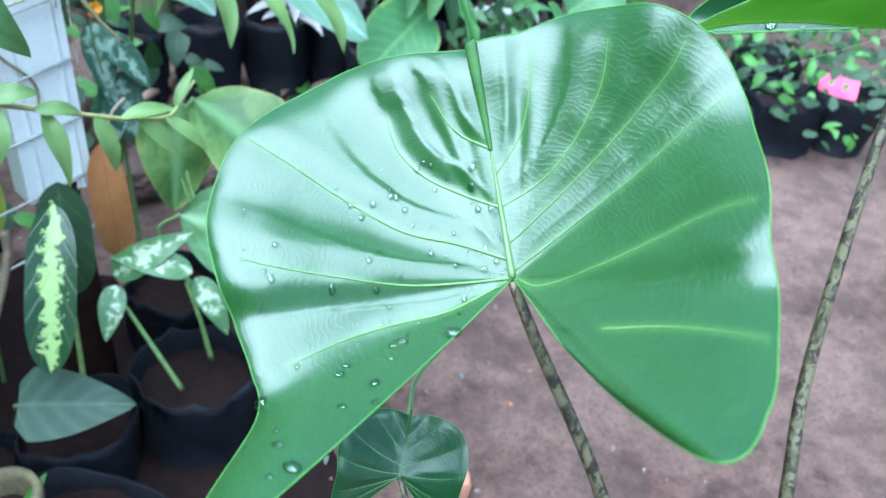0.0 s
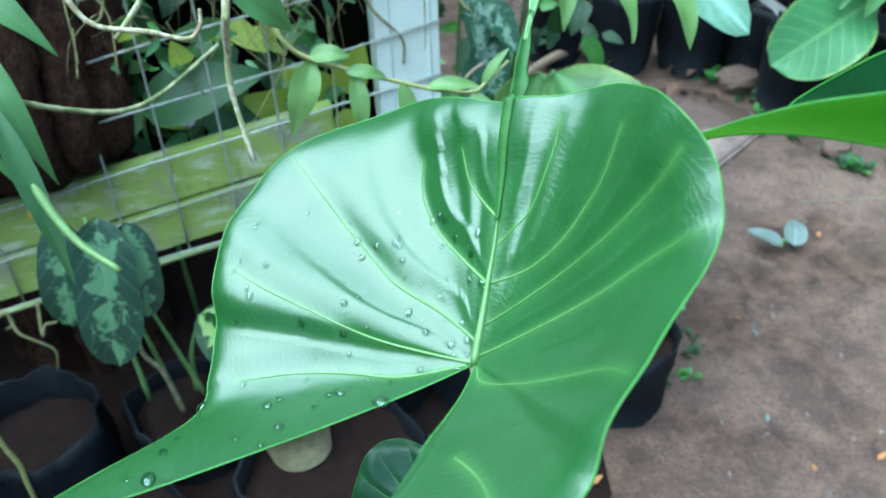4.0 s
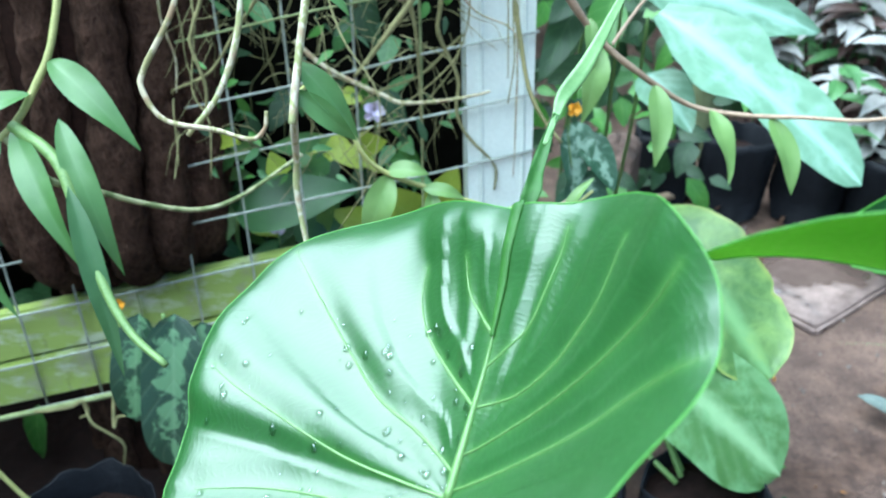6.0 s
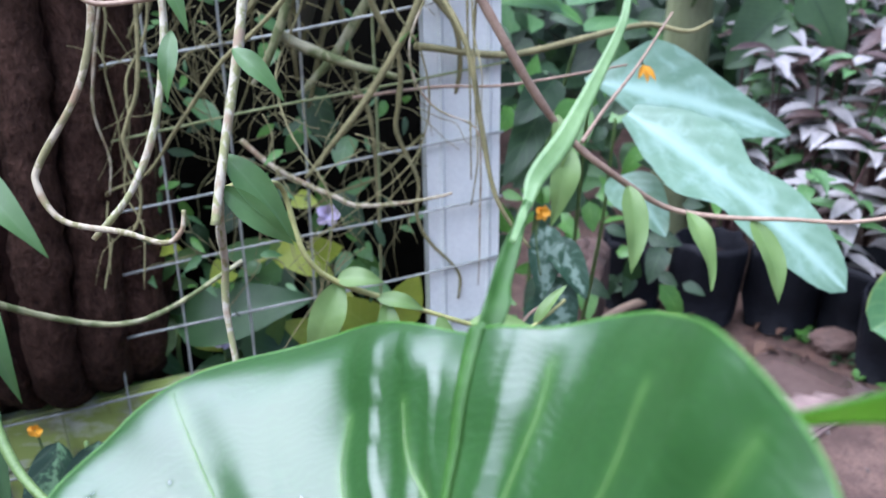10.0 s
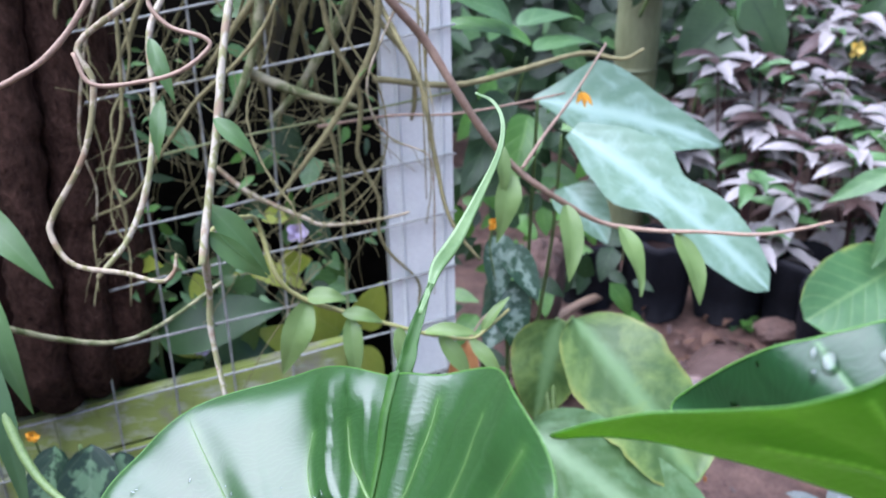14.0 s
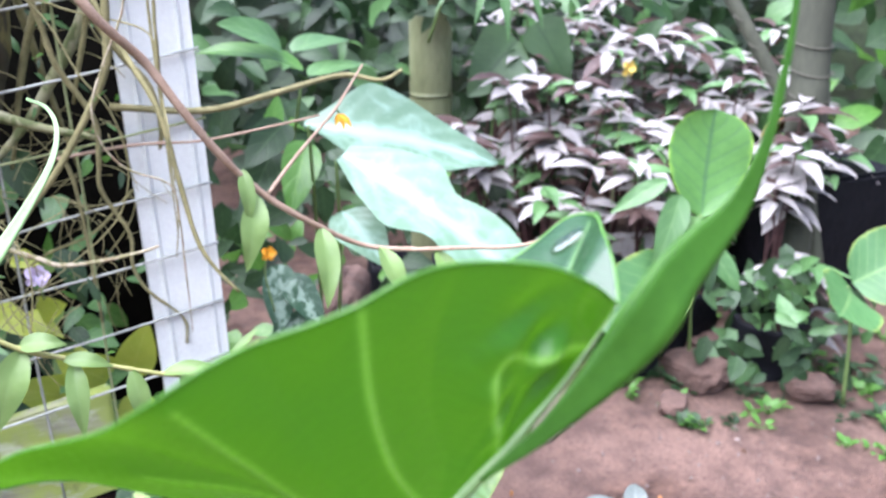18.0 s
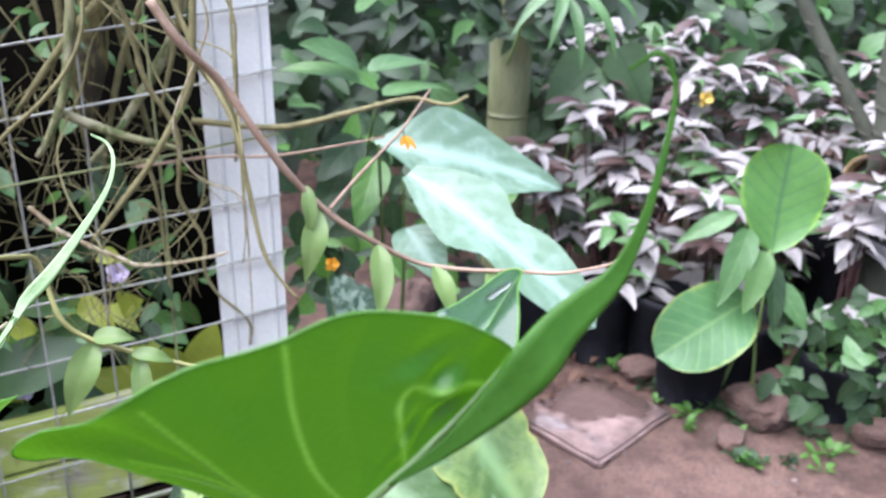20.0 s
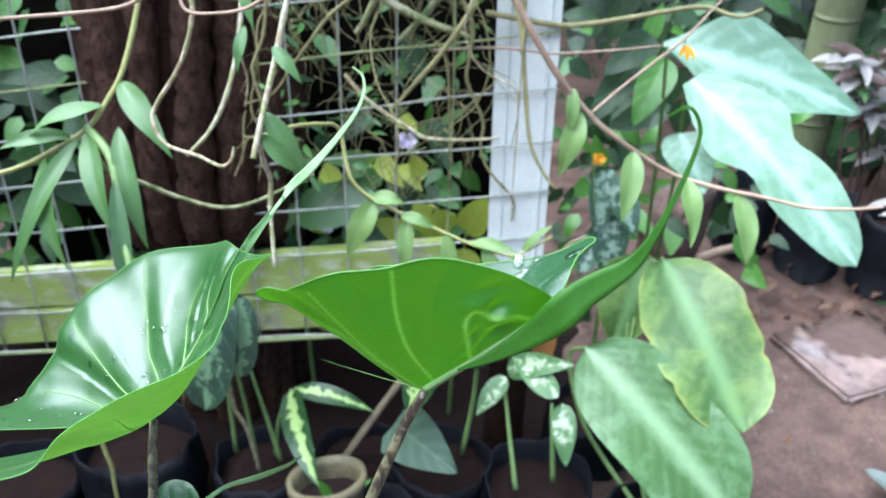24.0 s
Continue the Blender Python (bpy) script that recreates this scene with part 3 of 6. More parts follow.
def trunk():
    """A furrowed trunk that stands behind the foot board and bulges through the mesh: a dark core under upright ridges of bark."""
    t = thing("tree_trunk", (-0.4, 0.1, GROUND), "dark brown tree trunk with deep upright furrows behind the board", "tree")

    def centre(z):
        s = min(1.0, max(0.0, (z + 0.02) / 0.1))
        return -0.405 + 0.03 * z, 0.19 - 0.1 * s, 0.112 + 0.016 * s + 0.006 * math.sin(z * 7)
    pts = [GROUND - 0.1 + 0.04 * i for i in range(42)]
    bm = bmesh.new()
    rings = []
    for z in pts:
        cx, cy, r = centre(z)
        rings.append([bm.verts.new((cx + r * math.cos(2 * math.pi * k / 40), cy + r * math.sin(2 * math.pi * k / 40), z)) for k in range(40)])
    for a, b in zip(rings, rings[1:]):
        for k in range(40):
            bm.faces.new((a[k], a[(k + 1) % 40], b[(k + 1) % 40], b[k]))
    # core far darker than the ridges, so the furrows come out dark
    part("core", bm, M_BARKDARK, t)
    rnd = random.Random(2)
    for k in range(15):
        a0 = 2 * math.pi * (k + rnd.uniform(-0.25, 0.25)) / 15
        line, ph = [], rnd.uniform(0, 6)
        for z in pts[::2]:
            cx, cy, r = centre(z)
            a = a0 + 0.09 * math.sin(z * 5 + ph)
            q = r + 0.004 * math.sin(z * 11 + ph)
            line.append((cx + q * math.cos(a), cy + q * math.sin(a), z))
        w = rnd.uniform(0.016, 0.027)
        bm = tube(line, [w, w * 1.15, w * 0.9, w], 18, 6, lumpy=0.06, seed=k)
        for v in bm.verts:
            v.co += Vector((noise.noise(v.co * 40), noise.noise(v.co * 40 + Vector((5, 0, 0))), 0)) * 0.005 + Vector((noise.noise(v.co * 130), noise.noise(v.co * 130 + Vector((7, 0, 0))), 0)) * 0.0035
        part("bark_ridge", bm, M_BARK, t)
    return t


trunk()


def backdrop(name, x0, y0, x1, y1, z1, label):
    """A far hedge built only as a dark mass."""
    bm = bmesh.new()
    n = 24
    cols = []
    dx, dy = (x1 - x0), (y1 - y0)
    ln = math.hypot(dx, dy)
    nx, ny = -dy / ln, dx / ln
    for i in range(n + 1):
        col = []
        for k in range(13):
            s, z = i / n, GROUND - 0.05 + (z1 - GROUND) * k / 12
            o = 0.12 * noise.noise((s * 9, z * 4, x0))
            col.append(bm.verts.new((x0 + dx * s + nx * o, y0 + dy * s + ny * o, z)))
        cols.append(col)
    for a, b in zip(cols, cols[1:]):
        for k in range(12):
            bm.faces.new((a[k], b[k], b[k + 1], a[k + 1]))
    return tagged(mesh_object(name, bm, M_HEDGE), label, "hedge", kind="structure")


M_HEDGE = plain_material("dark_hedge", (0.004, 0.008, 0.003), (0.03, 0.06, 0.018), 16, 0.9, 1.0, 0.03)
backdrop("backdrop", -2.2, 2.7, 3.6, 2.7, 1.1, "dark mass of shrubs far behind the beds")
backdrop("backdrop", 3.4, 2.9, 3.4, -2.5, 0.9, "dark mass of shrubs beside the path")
# added out of view: blocks low sky so the blade's right half reflects dark
backdrop("backdrop", -1.6, -2.5, -1.6, 2.9, 1.6, "unseen dark mass beside the fence, blocking low sky")


# ---- the arrow-leaved plant ----
def arrow_blade(plant, name, origin, neck, faces, left, right, veins, tail, tail_radii, label, material, tail_material, scale=1.0, rib=1.0, pucker=0.0, roll=1.0, bows=(0, 0), tail_face=(-0.2, -0.9, 0.35), loops=(), rows=60, cols=150, upper=None, collar=()):
    """A large arrow-shaped blade: two folded halves that fan out round the petiole's end, with raised veins, a pale margin and a tail at the tip.
    left, right: rim as (degrees from the midrib, reach, height)."""
    o = Vector(origin)
    y = (Vector(neck) - o).normalized()
    bm = bmesh.new()
    uvl = bm.loops.layers.uv.verify()
    vl = bm.verts.layers.float.new("vein")
    rims, ribs, crest = [], [], []
    for side, rim, face, bow in ((-1, left, faces[0], bows[0]), (1, right, faces[1], bows[1])):
        z = Vector(face)
        z = (z - y * z.dot(y)).normalized()
        x = y.cross(z)
        reach = [(a, r * scale) for a, r, h in rim]
        lift = [(a, h * scale) for a, r, h in rim]
        end = rim[-1][0]
        lines = []
        for y0, a1, bend in () if any(which == side for which, pts in loops) else veins:
            r1 = hermite(reach, a1) * 0.97
            p0, p2 = np.array((0.0, y0 * scale)), r1 * np.array((math.sin(radians(a1)), math.cos(radians(a1))))
            p1 = (p0 + p2) / 2 + bend * scale * np.array((math.cos(radians(a1)), -math.sin(radians(a1))))
            lines.append(np.array([p0 * (1 - t) ** 2 + 2 * p1 * t * (1 - t) + p2 * t * t for t in np.linspace(0, 1, 40)]))
        for which, pts in loops:
            if which == side:
                lines.append(np.array([q[:2] for q in smooth_line([(u, w, 0) for u, w in pts], 8)]) * scale)
        spine = np.array([(0.0, t) for t in np.linspace(0, hermite(reach, 0), 40)])

        def height(px, py, a, s):
            near, tipward = 9.0, False
            for q in (*lines, spine):
                dd = np.hypot(q[:, 0] - px, q[:, 1] - py)
                k = int(np.argmin(dd))
                if dd[k] < near:
                    i0, i1 = max(0, k - 1), min(len(q) - 1, k + 1)
                    near = float(dd[k])
                    tipward = q is not spine and (q[i1, 0] - q[i0, 0]) * (py - q[k, 1]) - (q[i1, 1] - q[i0, 1]) * (px - q[k, 0]) > 0
            if rib == 1:        # panels rise steeply on the tip's side of each vein and fall gently to the next
                puff = min(1.0, near / (0.0105 if tipward else 0.024) / scale)
                puff = puff * puff * (3 - 2 * puff) if tipward else puff ** 0.8
                h = hermite(lift, a) * s ** 1.15 + (0.0023 if side < 0 else 0.0017) * scale * (puff - 0.6) * min(1, s * 2.2) * (1 - 0.6 * s ** 6)
            else:
                puff = min(1.0, near / (0.019 * scale))
                h = hermite(lift, a) * s ** 1.15 + 0.0046 * scale * (puff ** 0.7 - (0.6 if side > 0 else 0.0)) * min(1, s * 2.2) * (1 - 0.6 * s ** 6)
            h += 0.0035 * rib * scale * math.sin(radians(a) * 9 + side) * s ** 6
            h += (0.013 if side > 0 else 0.024) * roll * scale * s ** 5 * (1 - s ** 3)
            if side > 0 and rib == 1:        # the outer part of this half stands steeper
                h -= 0.014 * scale * s * (1 - s) * math.exp(-((a - 48) / 30) ** 2)
            crease = math.exp(-((a - 13) / 7) ** 2) * math.exp(-((s - 0.68) / 0.24) ** 2)
            h += 0.0009 * scale * crease * math.sin(radians(a) * 34 + 3 * s + 2 * side)
            h += 0.0006 * scale * noise.noise((px * 90 / scale, py * 90 / scale, side)) * s
            if pucker and side > 0:
                h += pucker * math.exp(-((a - 18) / 11) ** 2) * math.exp(-((s - 0.72) / 0.2) ** 2) * (noise.noise((px * 130, py * 130, 4)) + 0.5 * math.sin(px * 700 + py * 300))
            return h, near

        grid = []
        for i in range(cols + 1):
            a = end * i / cols
            r1 = hermite(reach, a)
            row = []
            for j in range(rows + 1):
                s = (j / rows) ** 0.9
                b = a - bow * 4 * s * (1 - s) * (a / end) ** 3
                px, py = r1 * s * math.sin(radians(b)), r1 * s * math.cos(radians(b))
                h, near = height(px, py, a, s)
                vert = bm.verts.new(o + x * side * px + y * py + z * h)
                vert[vl] = (0.3 if rib == 1 else 0.85) * math.exp(-(near / ((0.0014 if rib == 1 else 0.0007) * scale)) ** 2)
                row.append((vert, (0.5 + 4 * side * px, 0.5 + 4 * py)))
            grid.append(row)
        for p, q in zip(grid, grid[1:]):
            for j in range(rows):
                ring = [p[j], p[j + 1], q[j + 1], q[j]]
                if j == 0:
                    ring = [p[0], p[1], q[1]]
                if side > 0:
                    ring = ring[::-1]
                fc = bm.faces.new([k[0] for k in ring])
                # a given upper material darkens the left half: skin colour and shade together
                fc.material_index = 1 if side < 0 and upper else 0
                for lp, k in zip(fc.loops, ring):
                    lp[uvl].uv = k[1]
        rims.append([row[-1][0].co.copy() for row in grid] + [p[0].co.copy() for p in reversed(grid[-1][:-1])])
        for q in lines + ([spine] if side > 0 else []):
            line = []
            for px, py in q:
                a = math.degrees(math.atan2(px, py)) if px or py else 0.0
                s = min(1.0, math.hypot(px, py) / hermite(reach, a))
                line.append(o + x * side * px + y * py + z * (height(px, py, a, s)[0] + (0.0003 if side < 0 or q is spine else 0.0002) * scale))
            if q is spine and rib == 1:      # pale at the foot, a broad green fold towards the tip
                part_way = len(line) * 6 // 10
                crest = [q + z * 0.0006 * scale for q in line[part_way - 3:]]
                ribs.append((line[:part_way], 0.0014))
            else:
                ribs.append((line, 0.0016 if q is spine else (0.00055 if side < 0 else 0.0003) * rib))
    bmesh.ops.remove_doubles(bm, verts=bm.verts, dist=1e-5)
    blade = part(name, bm, material, plant, label)
    for line in rims:
        part("margin", tube(line, 0.00028 * scale, 5, 1), M_ALO_RIM, blade, "thin pale margin")
    for line, r in ribs:
        part("vein", tube(line, [r * scale, r * 0.8 * scale, r * 0.5 * scale, r * 0.1 * scale], 6, 1), M_VEIN, blade, "pale green vein")
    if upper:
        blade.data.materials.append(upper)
    if crest:
        part("midrib_fold", strap(crest[::2] + [Vector(collar[0][0] if collar else neck)], [0.0015 * scale, 0.003 * scale, 0.0042 * scale, 0.0048 * scale], faces[0], 0.3, -0.15), M_GTAIL, blade, "raised green fold of the midrib")
    if collar:
        part("collar", strap(*collar, tail_face, 0.12, 0.5, 0.2), M_GTAIL, blade, "wavy dark green collar below the tail")
    part("tail", strap(tail, tail_radii, tail_face, 0.35, 0.3), tail_material, blade, "long curled tail at the leaf tip")
    return blade


# veins of the large blade: side, then (across, along) from the stalk's end
TRACES = [(-1, [(0, 0.0065), (0.0168, 0.0153), (0.0358, 0.0233), (0.0548, 0.0387), (0.0714, 0.0547), (0.0842, 0.0659)]),
          (-1, [(0, 0), (0.0178, 0.0009), (0.0364, 0.003), (0.057, 0.009), (0.0723, 0.0141), (0.0846, 0.0192)]),
          (-1, [(0, 0.026), (0.0151, 0.0351), (0.0268, 0.044), (0.0346, 0.0552), (0.037, 0.068)]),
          (-1, [(0.002, -0.001), (0.0219, -0.0083), (0.0388, -0.0101), (0.055, -0.0129), (0.0723, -0.0192)]),
          (-1, [(0, 0.048), (0.012, 0.058), (0.018, 0.072)]),
          (1, [(0, 0.026), (0.0193, 0.0342), (0.0338, 0.0468), (0.0438, 0.0603), (0.0486, 0.0735)]),
          (1, [(0, 0.012), (0.0268, 0.0286), (0.0489, 0.0432), (0.0659, 0.056), (0.0724, 0.0632)]),
          (1, [(0, 0.002), (0.0247, 0.014), (0.0461, 0.0243), (0.0662, 0.0349), (0.0831, 0.0429)]),
          (1, [(0.002, -0.001), (0.0104, -0.0053), (0.0315, -0.0033), (0.0507, 0.0006), (0.0682, 0.0041), (0.0789, 0.004)]),
          (1, [(0.0302, -0.0246), (0.0461, -0.027), (0.0596, -0.0306), (0.0712, -0.0349)]),
          (1, [(0, 0.038), (0.012, 0.0521), (0.019, 0.0699), (0.02, 0.081)])]
M_YTAIL = plain_material("young_tail", (0.016, 0.088, 0.006), (0.036, 0.145, 0.013), 90, 0.45, 0.2, spec=0.22, through=0.2)
M_GTAIL = plain_material("green_tail", (0.013, 0.058, 0.008), (0.034, 0.115, 0.018), 90, 0.5, 0.2, spec=0.22)


def arrow_plant():
    p = thing("arrow_leaf_plant", (0.12, -0.6, GROUND), "glossy green plant with arrow-shaped folded leaves, curled tails and mottled stalks", "plant")
    left1 = [(0, 0.088, 0), (10, 0.0912, -0.0022), (21, 0.0984, -0.0025), (31, 0.1062, -0.0005), (41, 0.1097, 0.0078), (51, 0.1105, 0.0184), (62, 0.1073, 0.0271), (72, 0.1009, 0.04), (82, 0.0934, 0.043), (92, 0.0896, 0.0342), (103, 0.0866, 0.0378), (113, 0.0882, 0.0493), (123, 0.0999, 0.0783), (133, 0.1114, 0.1086)]
    right1 = [(0, 0.088, 0), (11, 0.0899, -0.0005), (21, 0.0975, 0.0024), (32, 0.1001, 0.0114), (42, 0.1019, 0.0182), (53, 0.1016, 0.0204), (64, 0.0958, 0.0249), (74, 0.0889, 0.032), (85, 0.0843, 0.0421), (96, 0.0805, 0.0541), (106, 0.0819, 0.0589), (117, 0.0822, 0.0739), (127, 0.0832, 0.0928), (138, 0.079, 0.1104), (143, 0.06, 0.08), (147, 0.036, 0.0445)]
    veins = [(0.034, 30, 0.005), (0.016, 54, 0.012), (0.004, 80, 0.011), (0.0, 112, 0.005), (0.0, 126, 0.0), (0.055, 16, 0.002)]
    collar = [(-0.0345, -0.733, 0.477), (-0.031, -0.727, 0.484), (-0.0275, -0.720, 0.4885), (-0.022, -0.7095, 0.4955), (-0.0185, -0.7045, 0.5)]
    tail = [(-0.024, -0.713, 0.4935), (-0.0185, -0.7045, 0.4995), (-0.015, -0.699, 0.504), (-0.007, -0.693, 0.511), (0.004, -0.682, 0.523), (0.013, -0.673, 0.535), (0.016, -0.666, 0.544), (0.014, -0.660, 0.550), (0.008, -0.656, 0.553)]
    face1 = (-0.73, -0.255, 0.637)
    arrow_blade(p, "leaf_blade", (-0.0645, -0.786, 0.4205), (-0.032, -0.728, 0.482), (face1, face1), left1, right1, veins, tail,
                [0.0014, 0.0024, 0.0044, 0.0053, 0.004, 0.0027, 0.002, 0.0016, 0.0013, 0.0009], "large glossy green blade wet with drops", M_ALO, M_TAIL, loops=TRACES,
                collar=(collar, [0.0036, 0.0054, 0.0046, 0.0028, 0.0018]))
    left2 = [(0, 0.056, 0), (12, 0.068, -0.002), (27, 0.079, -0.009), (38, 0.066, -0.007), (50, 0.05, 0.007), (65, 0.043, 0.019), (80, 0.044, 0.025), (95, 0.05, 0.0255), (105, 0.064, 0.0195), (112, 0.08, 0.0115), (118, 0.07, 0.0115)]
    right2 = [(0, 0.056, 0), (12, 0.0555, -0.0019), (25, 0.0553, -0.0018), (37, 0.0542, -0.0017), (50, 0.0534, -0.0013), (62, 0.052, 0.001), (74, 0.0525, 0.002), (87, 0.0551, 0.004), (99, 0.0557, 0.0116), (112, 0.0549, 0.0247), (124, 0.0592, 0.0384), (137, 0.0657, 0.0559), (146, 0.068, 0.067), (150, 0.064, 0.069)]
    tail2 = [(0.0827, -0.8525, 0.5171), (0.0952, -0.853, 0.525), (0.1078, -0.853, 0.5359), (0.1148, -0.853, 0.5438), (0.1204, -0.852, 0.5502), (0.126, -0.851, 0.5545), (0.134, -0.85, 0.561), (0.1395, -0.849, 0.571), (0.1445, -0.846, 0.584), (0.1485, -0.842, 0.597), (0.1485, -0.84, 0.603), (0.145, -0.839, 0.6075), (0.14, -0.836, 0.6035)]
    veins2 = [(0.03, 22, 0.002), (0.014, 52, 0.004), (0.002, 84, 0.006), (0.0, 116, 0.004), (0.0, 136, 0.0)]
    # its left half is M_ALO_DARK: darker upper skin, with shade put into the green
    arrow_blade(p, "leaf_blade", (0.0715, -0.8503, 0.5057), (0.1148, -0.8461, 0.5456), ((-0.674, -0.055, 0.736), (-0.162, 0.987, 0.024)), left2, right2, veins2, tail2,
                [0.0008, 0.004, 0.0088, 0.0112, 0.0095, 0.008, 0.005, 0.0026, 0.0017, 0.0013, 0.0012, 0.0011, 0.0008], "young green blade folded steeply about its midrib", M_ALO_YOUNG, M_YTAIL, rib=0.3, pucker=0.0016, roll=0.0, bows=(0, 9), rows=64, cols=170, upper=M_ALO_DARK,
                loops=[(1, [(0, 0.005), (0.0152, 0.0079), (0.0242, 0.0117), (0.0331, 0.0172), (0.0435, 0.0254)]), (1, [(0, -0.001), (0.0192, -0.0053), (0.0359, -0.0044), (0.0517, -0.0035)]),
                       (1, [(0, 0.0205), (0.0086, 0.0263), (0.0139, 0.0301), (0.0158, 0.0357), (0.0104, 0.0379), (0.0066, 0.043), (0.001, 0.046)]), (1, [(0.0099, -0.0044), (0.0268, -0.0096), (0.036, -0.0214)])])
    low = [(0, 0.088, 0), (20, 0.1, 0.004), (45, 0.11, 0.02), (70, 0.1, 0.03), (95, 0.09, 0.02), (120, 0.105, 0.0), (136, 0.11, -0.02)]
    tail3 = [(-0.068, -0.747, 0.322), (-0.056, -0.738, 0.328), (-0.038, -0.735, 0.335), (-0.02, -0.736, 0.347), (-0.01, -0.737, 0.357)]
    face3 = (-0.5, -0.45, 0.74)
    arrow_blade(p, "leaf_blade", (-0.083, -0.758, 0.3025), (-0.066, -0.746, 0.323), (face3, face3), low, low, veins, tail3, [0.0028, 0.0024, 0.0032, 0.002, 0.0008], "small dark wet blade below the large one", M_ALO_DARK, M_TAIL, scale=0.3, rows=22, cols=44)
    base = Vector((-0.05, -1.0, GROUND + 0.05))
    part("petiole", tube([(-0.0645, -0.786, 0.4195), (-0.0625, -0.8, 0.398), (-0.0535, -0.838, 0.337), (-0.048, -0.872, 0.26), (-0.045, -0.93, 0.05), base + Vector((-0.01, 0, 0))], [0.0019, 0.0023, 0.0028, 0.0034, 0.0045, 0.006], 12), M_MOTTLE, p, "dark mottled stalk")
    part("petiole", tube([(0.0715, -0.8503, 0.505), (0.061, -0.853, 0.48), (0.027, -0.871, 0.384), (0.004, -0.888, 0.336), (-0.02, -0.92, 0.22), (-0.035, -0.96, 0.05), base + Vector((0.012, 0, 0))], [0.0016, 0.002, 0.0026, 0.0028, 0.0034, 0.0042, 0.006], 12), M_MOTTLE, p, "dark mottled stalk")
    part("petiole", tube([(-0.083, -0.758, 0.3025), (-0.088, -0.785, 0.265), (-0.07, -0.88, 0.05), base + Vector((-0.012, 0.01, 0))], [0.0014, 0.0018, 0.003, 0.004], 10), M_MOTTLE, p, "dark mottled stalk")
    return p


arrow_plant()


# ---- hanging stems and roots ----
def stem_thing(name, points, radius, material, label, category="vine", leaves=(), leaf_mat=None, width=0.02, sides=8, lumpy=0.08):
    t = thing(name, points[0], label, category)
    part("stem", tube(points, radius, sides, 6, lumpy=lumpy, seed=len(name)), material, t)
    for i, (b, e, w, up) in enumerate(leaves):
        part("leaf", leaf(b, e, w, up, "lance", 0.1, 0.25, 0.05, 0.25 * (-1) ** i, 20, 8, seed=i, hooked=0.06), leaf_mat, t)
    return t


cane = stem_thing("orchid_cane", [(-0.082, -0.388, 0.576), (-0.089, -0.396, 0.557), (-0.097, -0.410, 0.521), (-0.103, -0.425, 0.486), (-0.111, -0.439, 0.450), (-0.117, -0.451, 0.421), (-0.120, -0.458, 0.405)],
           [0.0024, 0.0027, 0.0024], M_CANE, "pale jointed orchid cane hanging down with three green leaves", "orchid",
           [((-0.115, -0.435, 0.437), (-0.079, -0.444, 0.387), 0.02, (0.3, -1, 0.5)), ((-0.117, -0.445, 0.422), (-0.08, -0.447, 0.386), 0.016, (0.2, -1, 0.3)), ((-0.105, -0.43, 0.491), (-0.080, -0.442, 0.466), 0.013, (0.3, -1, 0.5))], L_ORCHID)
part("lower_stem", tube([(-0.117, -0.451, 0.421), (-0.121, -0.43, 0.39), (-0.123, -0.41, 0.362), (-0.125, -0.412, 0.332), (-0.119, -0.431, 0.285)], [0.0027, 0.0024, 0.0018], 8, 6, lumpy=0.12, seed=4), M_CANE, cane, "mottled bare end of the cane")
stem_thing("hooked_root", [(-0.139, -0.391, 0.571), (-0.147, -0.395, 0.559), (-0.182, -0.399, 0.534), (-0.175, -0.411, 0.511), (-0.184, -0.426, 0.473), (-0.206, -0.437, 0.438), (-0.208, -0.443, 0.426), (-0.196, -0.452, 0.410), (-0.166, -0.460, 0.405), (-0.145, -0.466, 0.400), (-0.136, -0.465, 0.406), (-0.134, -0.462, 0.416)],
           [0.0022, 0.002, 0.0017, 0.0012], M_ROOT, "pale bare air root bent into a hook", "root")
stem_thing("leafy_vine", [(-0.117, -0.451, 0.421), (-0.111, -0.38, 0.402), (-0.1, -0.315, 0.38), (-0.091, -0.273, 0.358), (-0.079, -0.285, 0.312), (-0.057, -0.284, 0.287), (-0.018, -0.283, 0.268), (0.023, -0.282, 0.250), (0.057, -0.279, 0.235), (0.094, -0.275, 0.224), (0.111, -0.270, 0.229), (0.137, -0.258, 0.242)],
           [0.0018, 0.0022, 0.0015], M_YSTEM, "yellow-green trailing vine with a row of hanging leaves", "vine",
           [((-0.053, -0.28, 0.285), (-0.082, -0.302, 0.223), 0.03, (0, -1, 0.6)), ((-0.056, -0.282, 0.287), (-0.020, -0.29, 0.287), 0.02, (0, -0.6, 1)), ((-0.018, -0.283, 0.268), (-0.018, -0.313, 0.21), 0.02, (0, -1, 0.5)),
            ((-0.026, -0.285, 0.27), (0.012, -0.29, 0.26), 0.016, (0, -0.6, 1)), ((0.025, -0.282, 0.25), (0.032, -0.295, 0.195), 0.02, (0, -1, 0.4)), ((0.048, -0.279, 0.238), (0.102, -0.287, 0.236), 0.016, (0, -0.5, 1)),
            ((0.063, -0.279, 0.234), (0.093, -0.301, 0.19), 0.02, (0.2, -1, 0.5)), ((0.094, -0.275, 0.224), (0.122, -0.3, 0.19), 0.016, (0.2, -1, 0.5)), ((0.107, -0.27, 0.228), (0.137, -0.26, 0.258), 0.012, (0, -0.5, 1))], L_VINE)
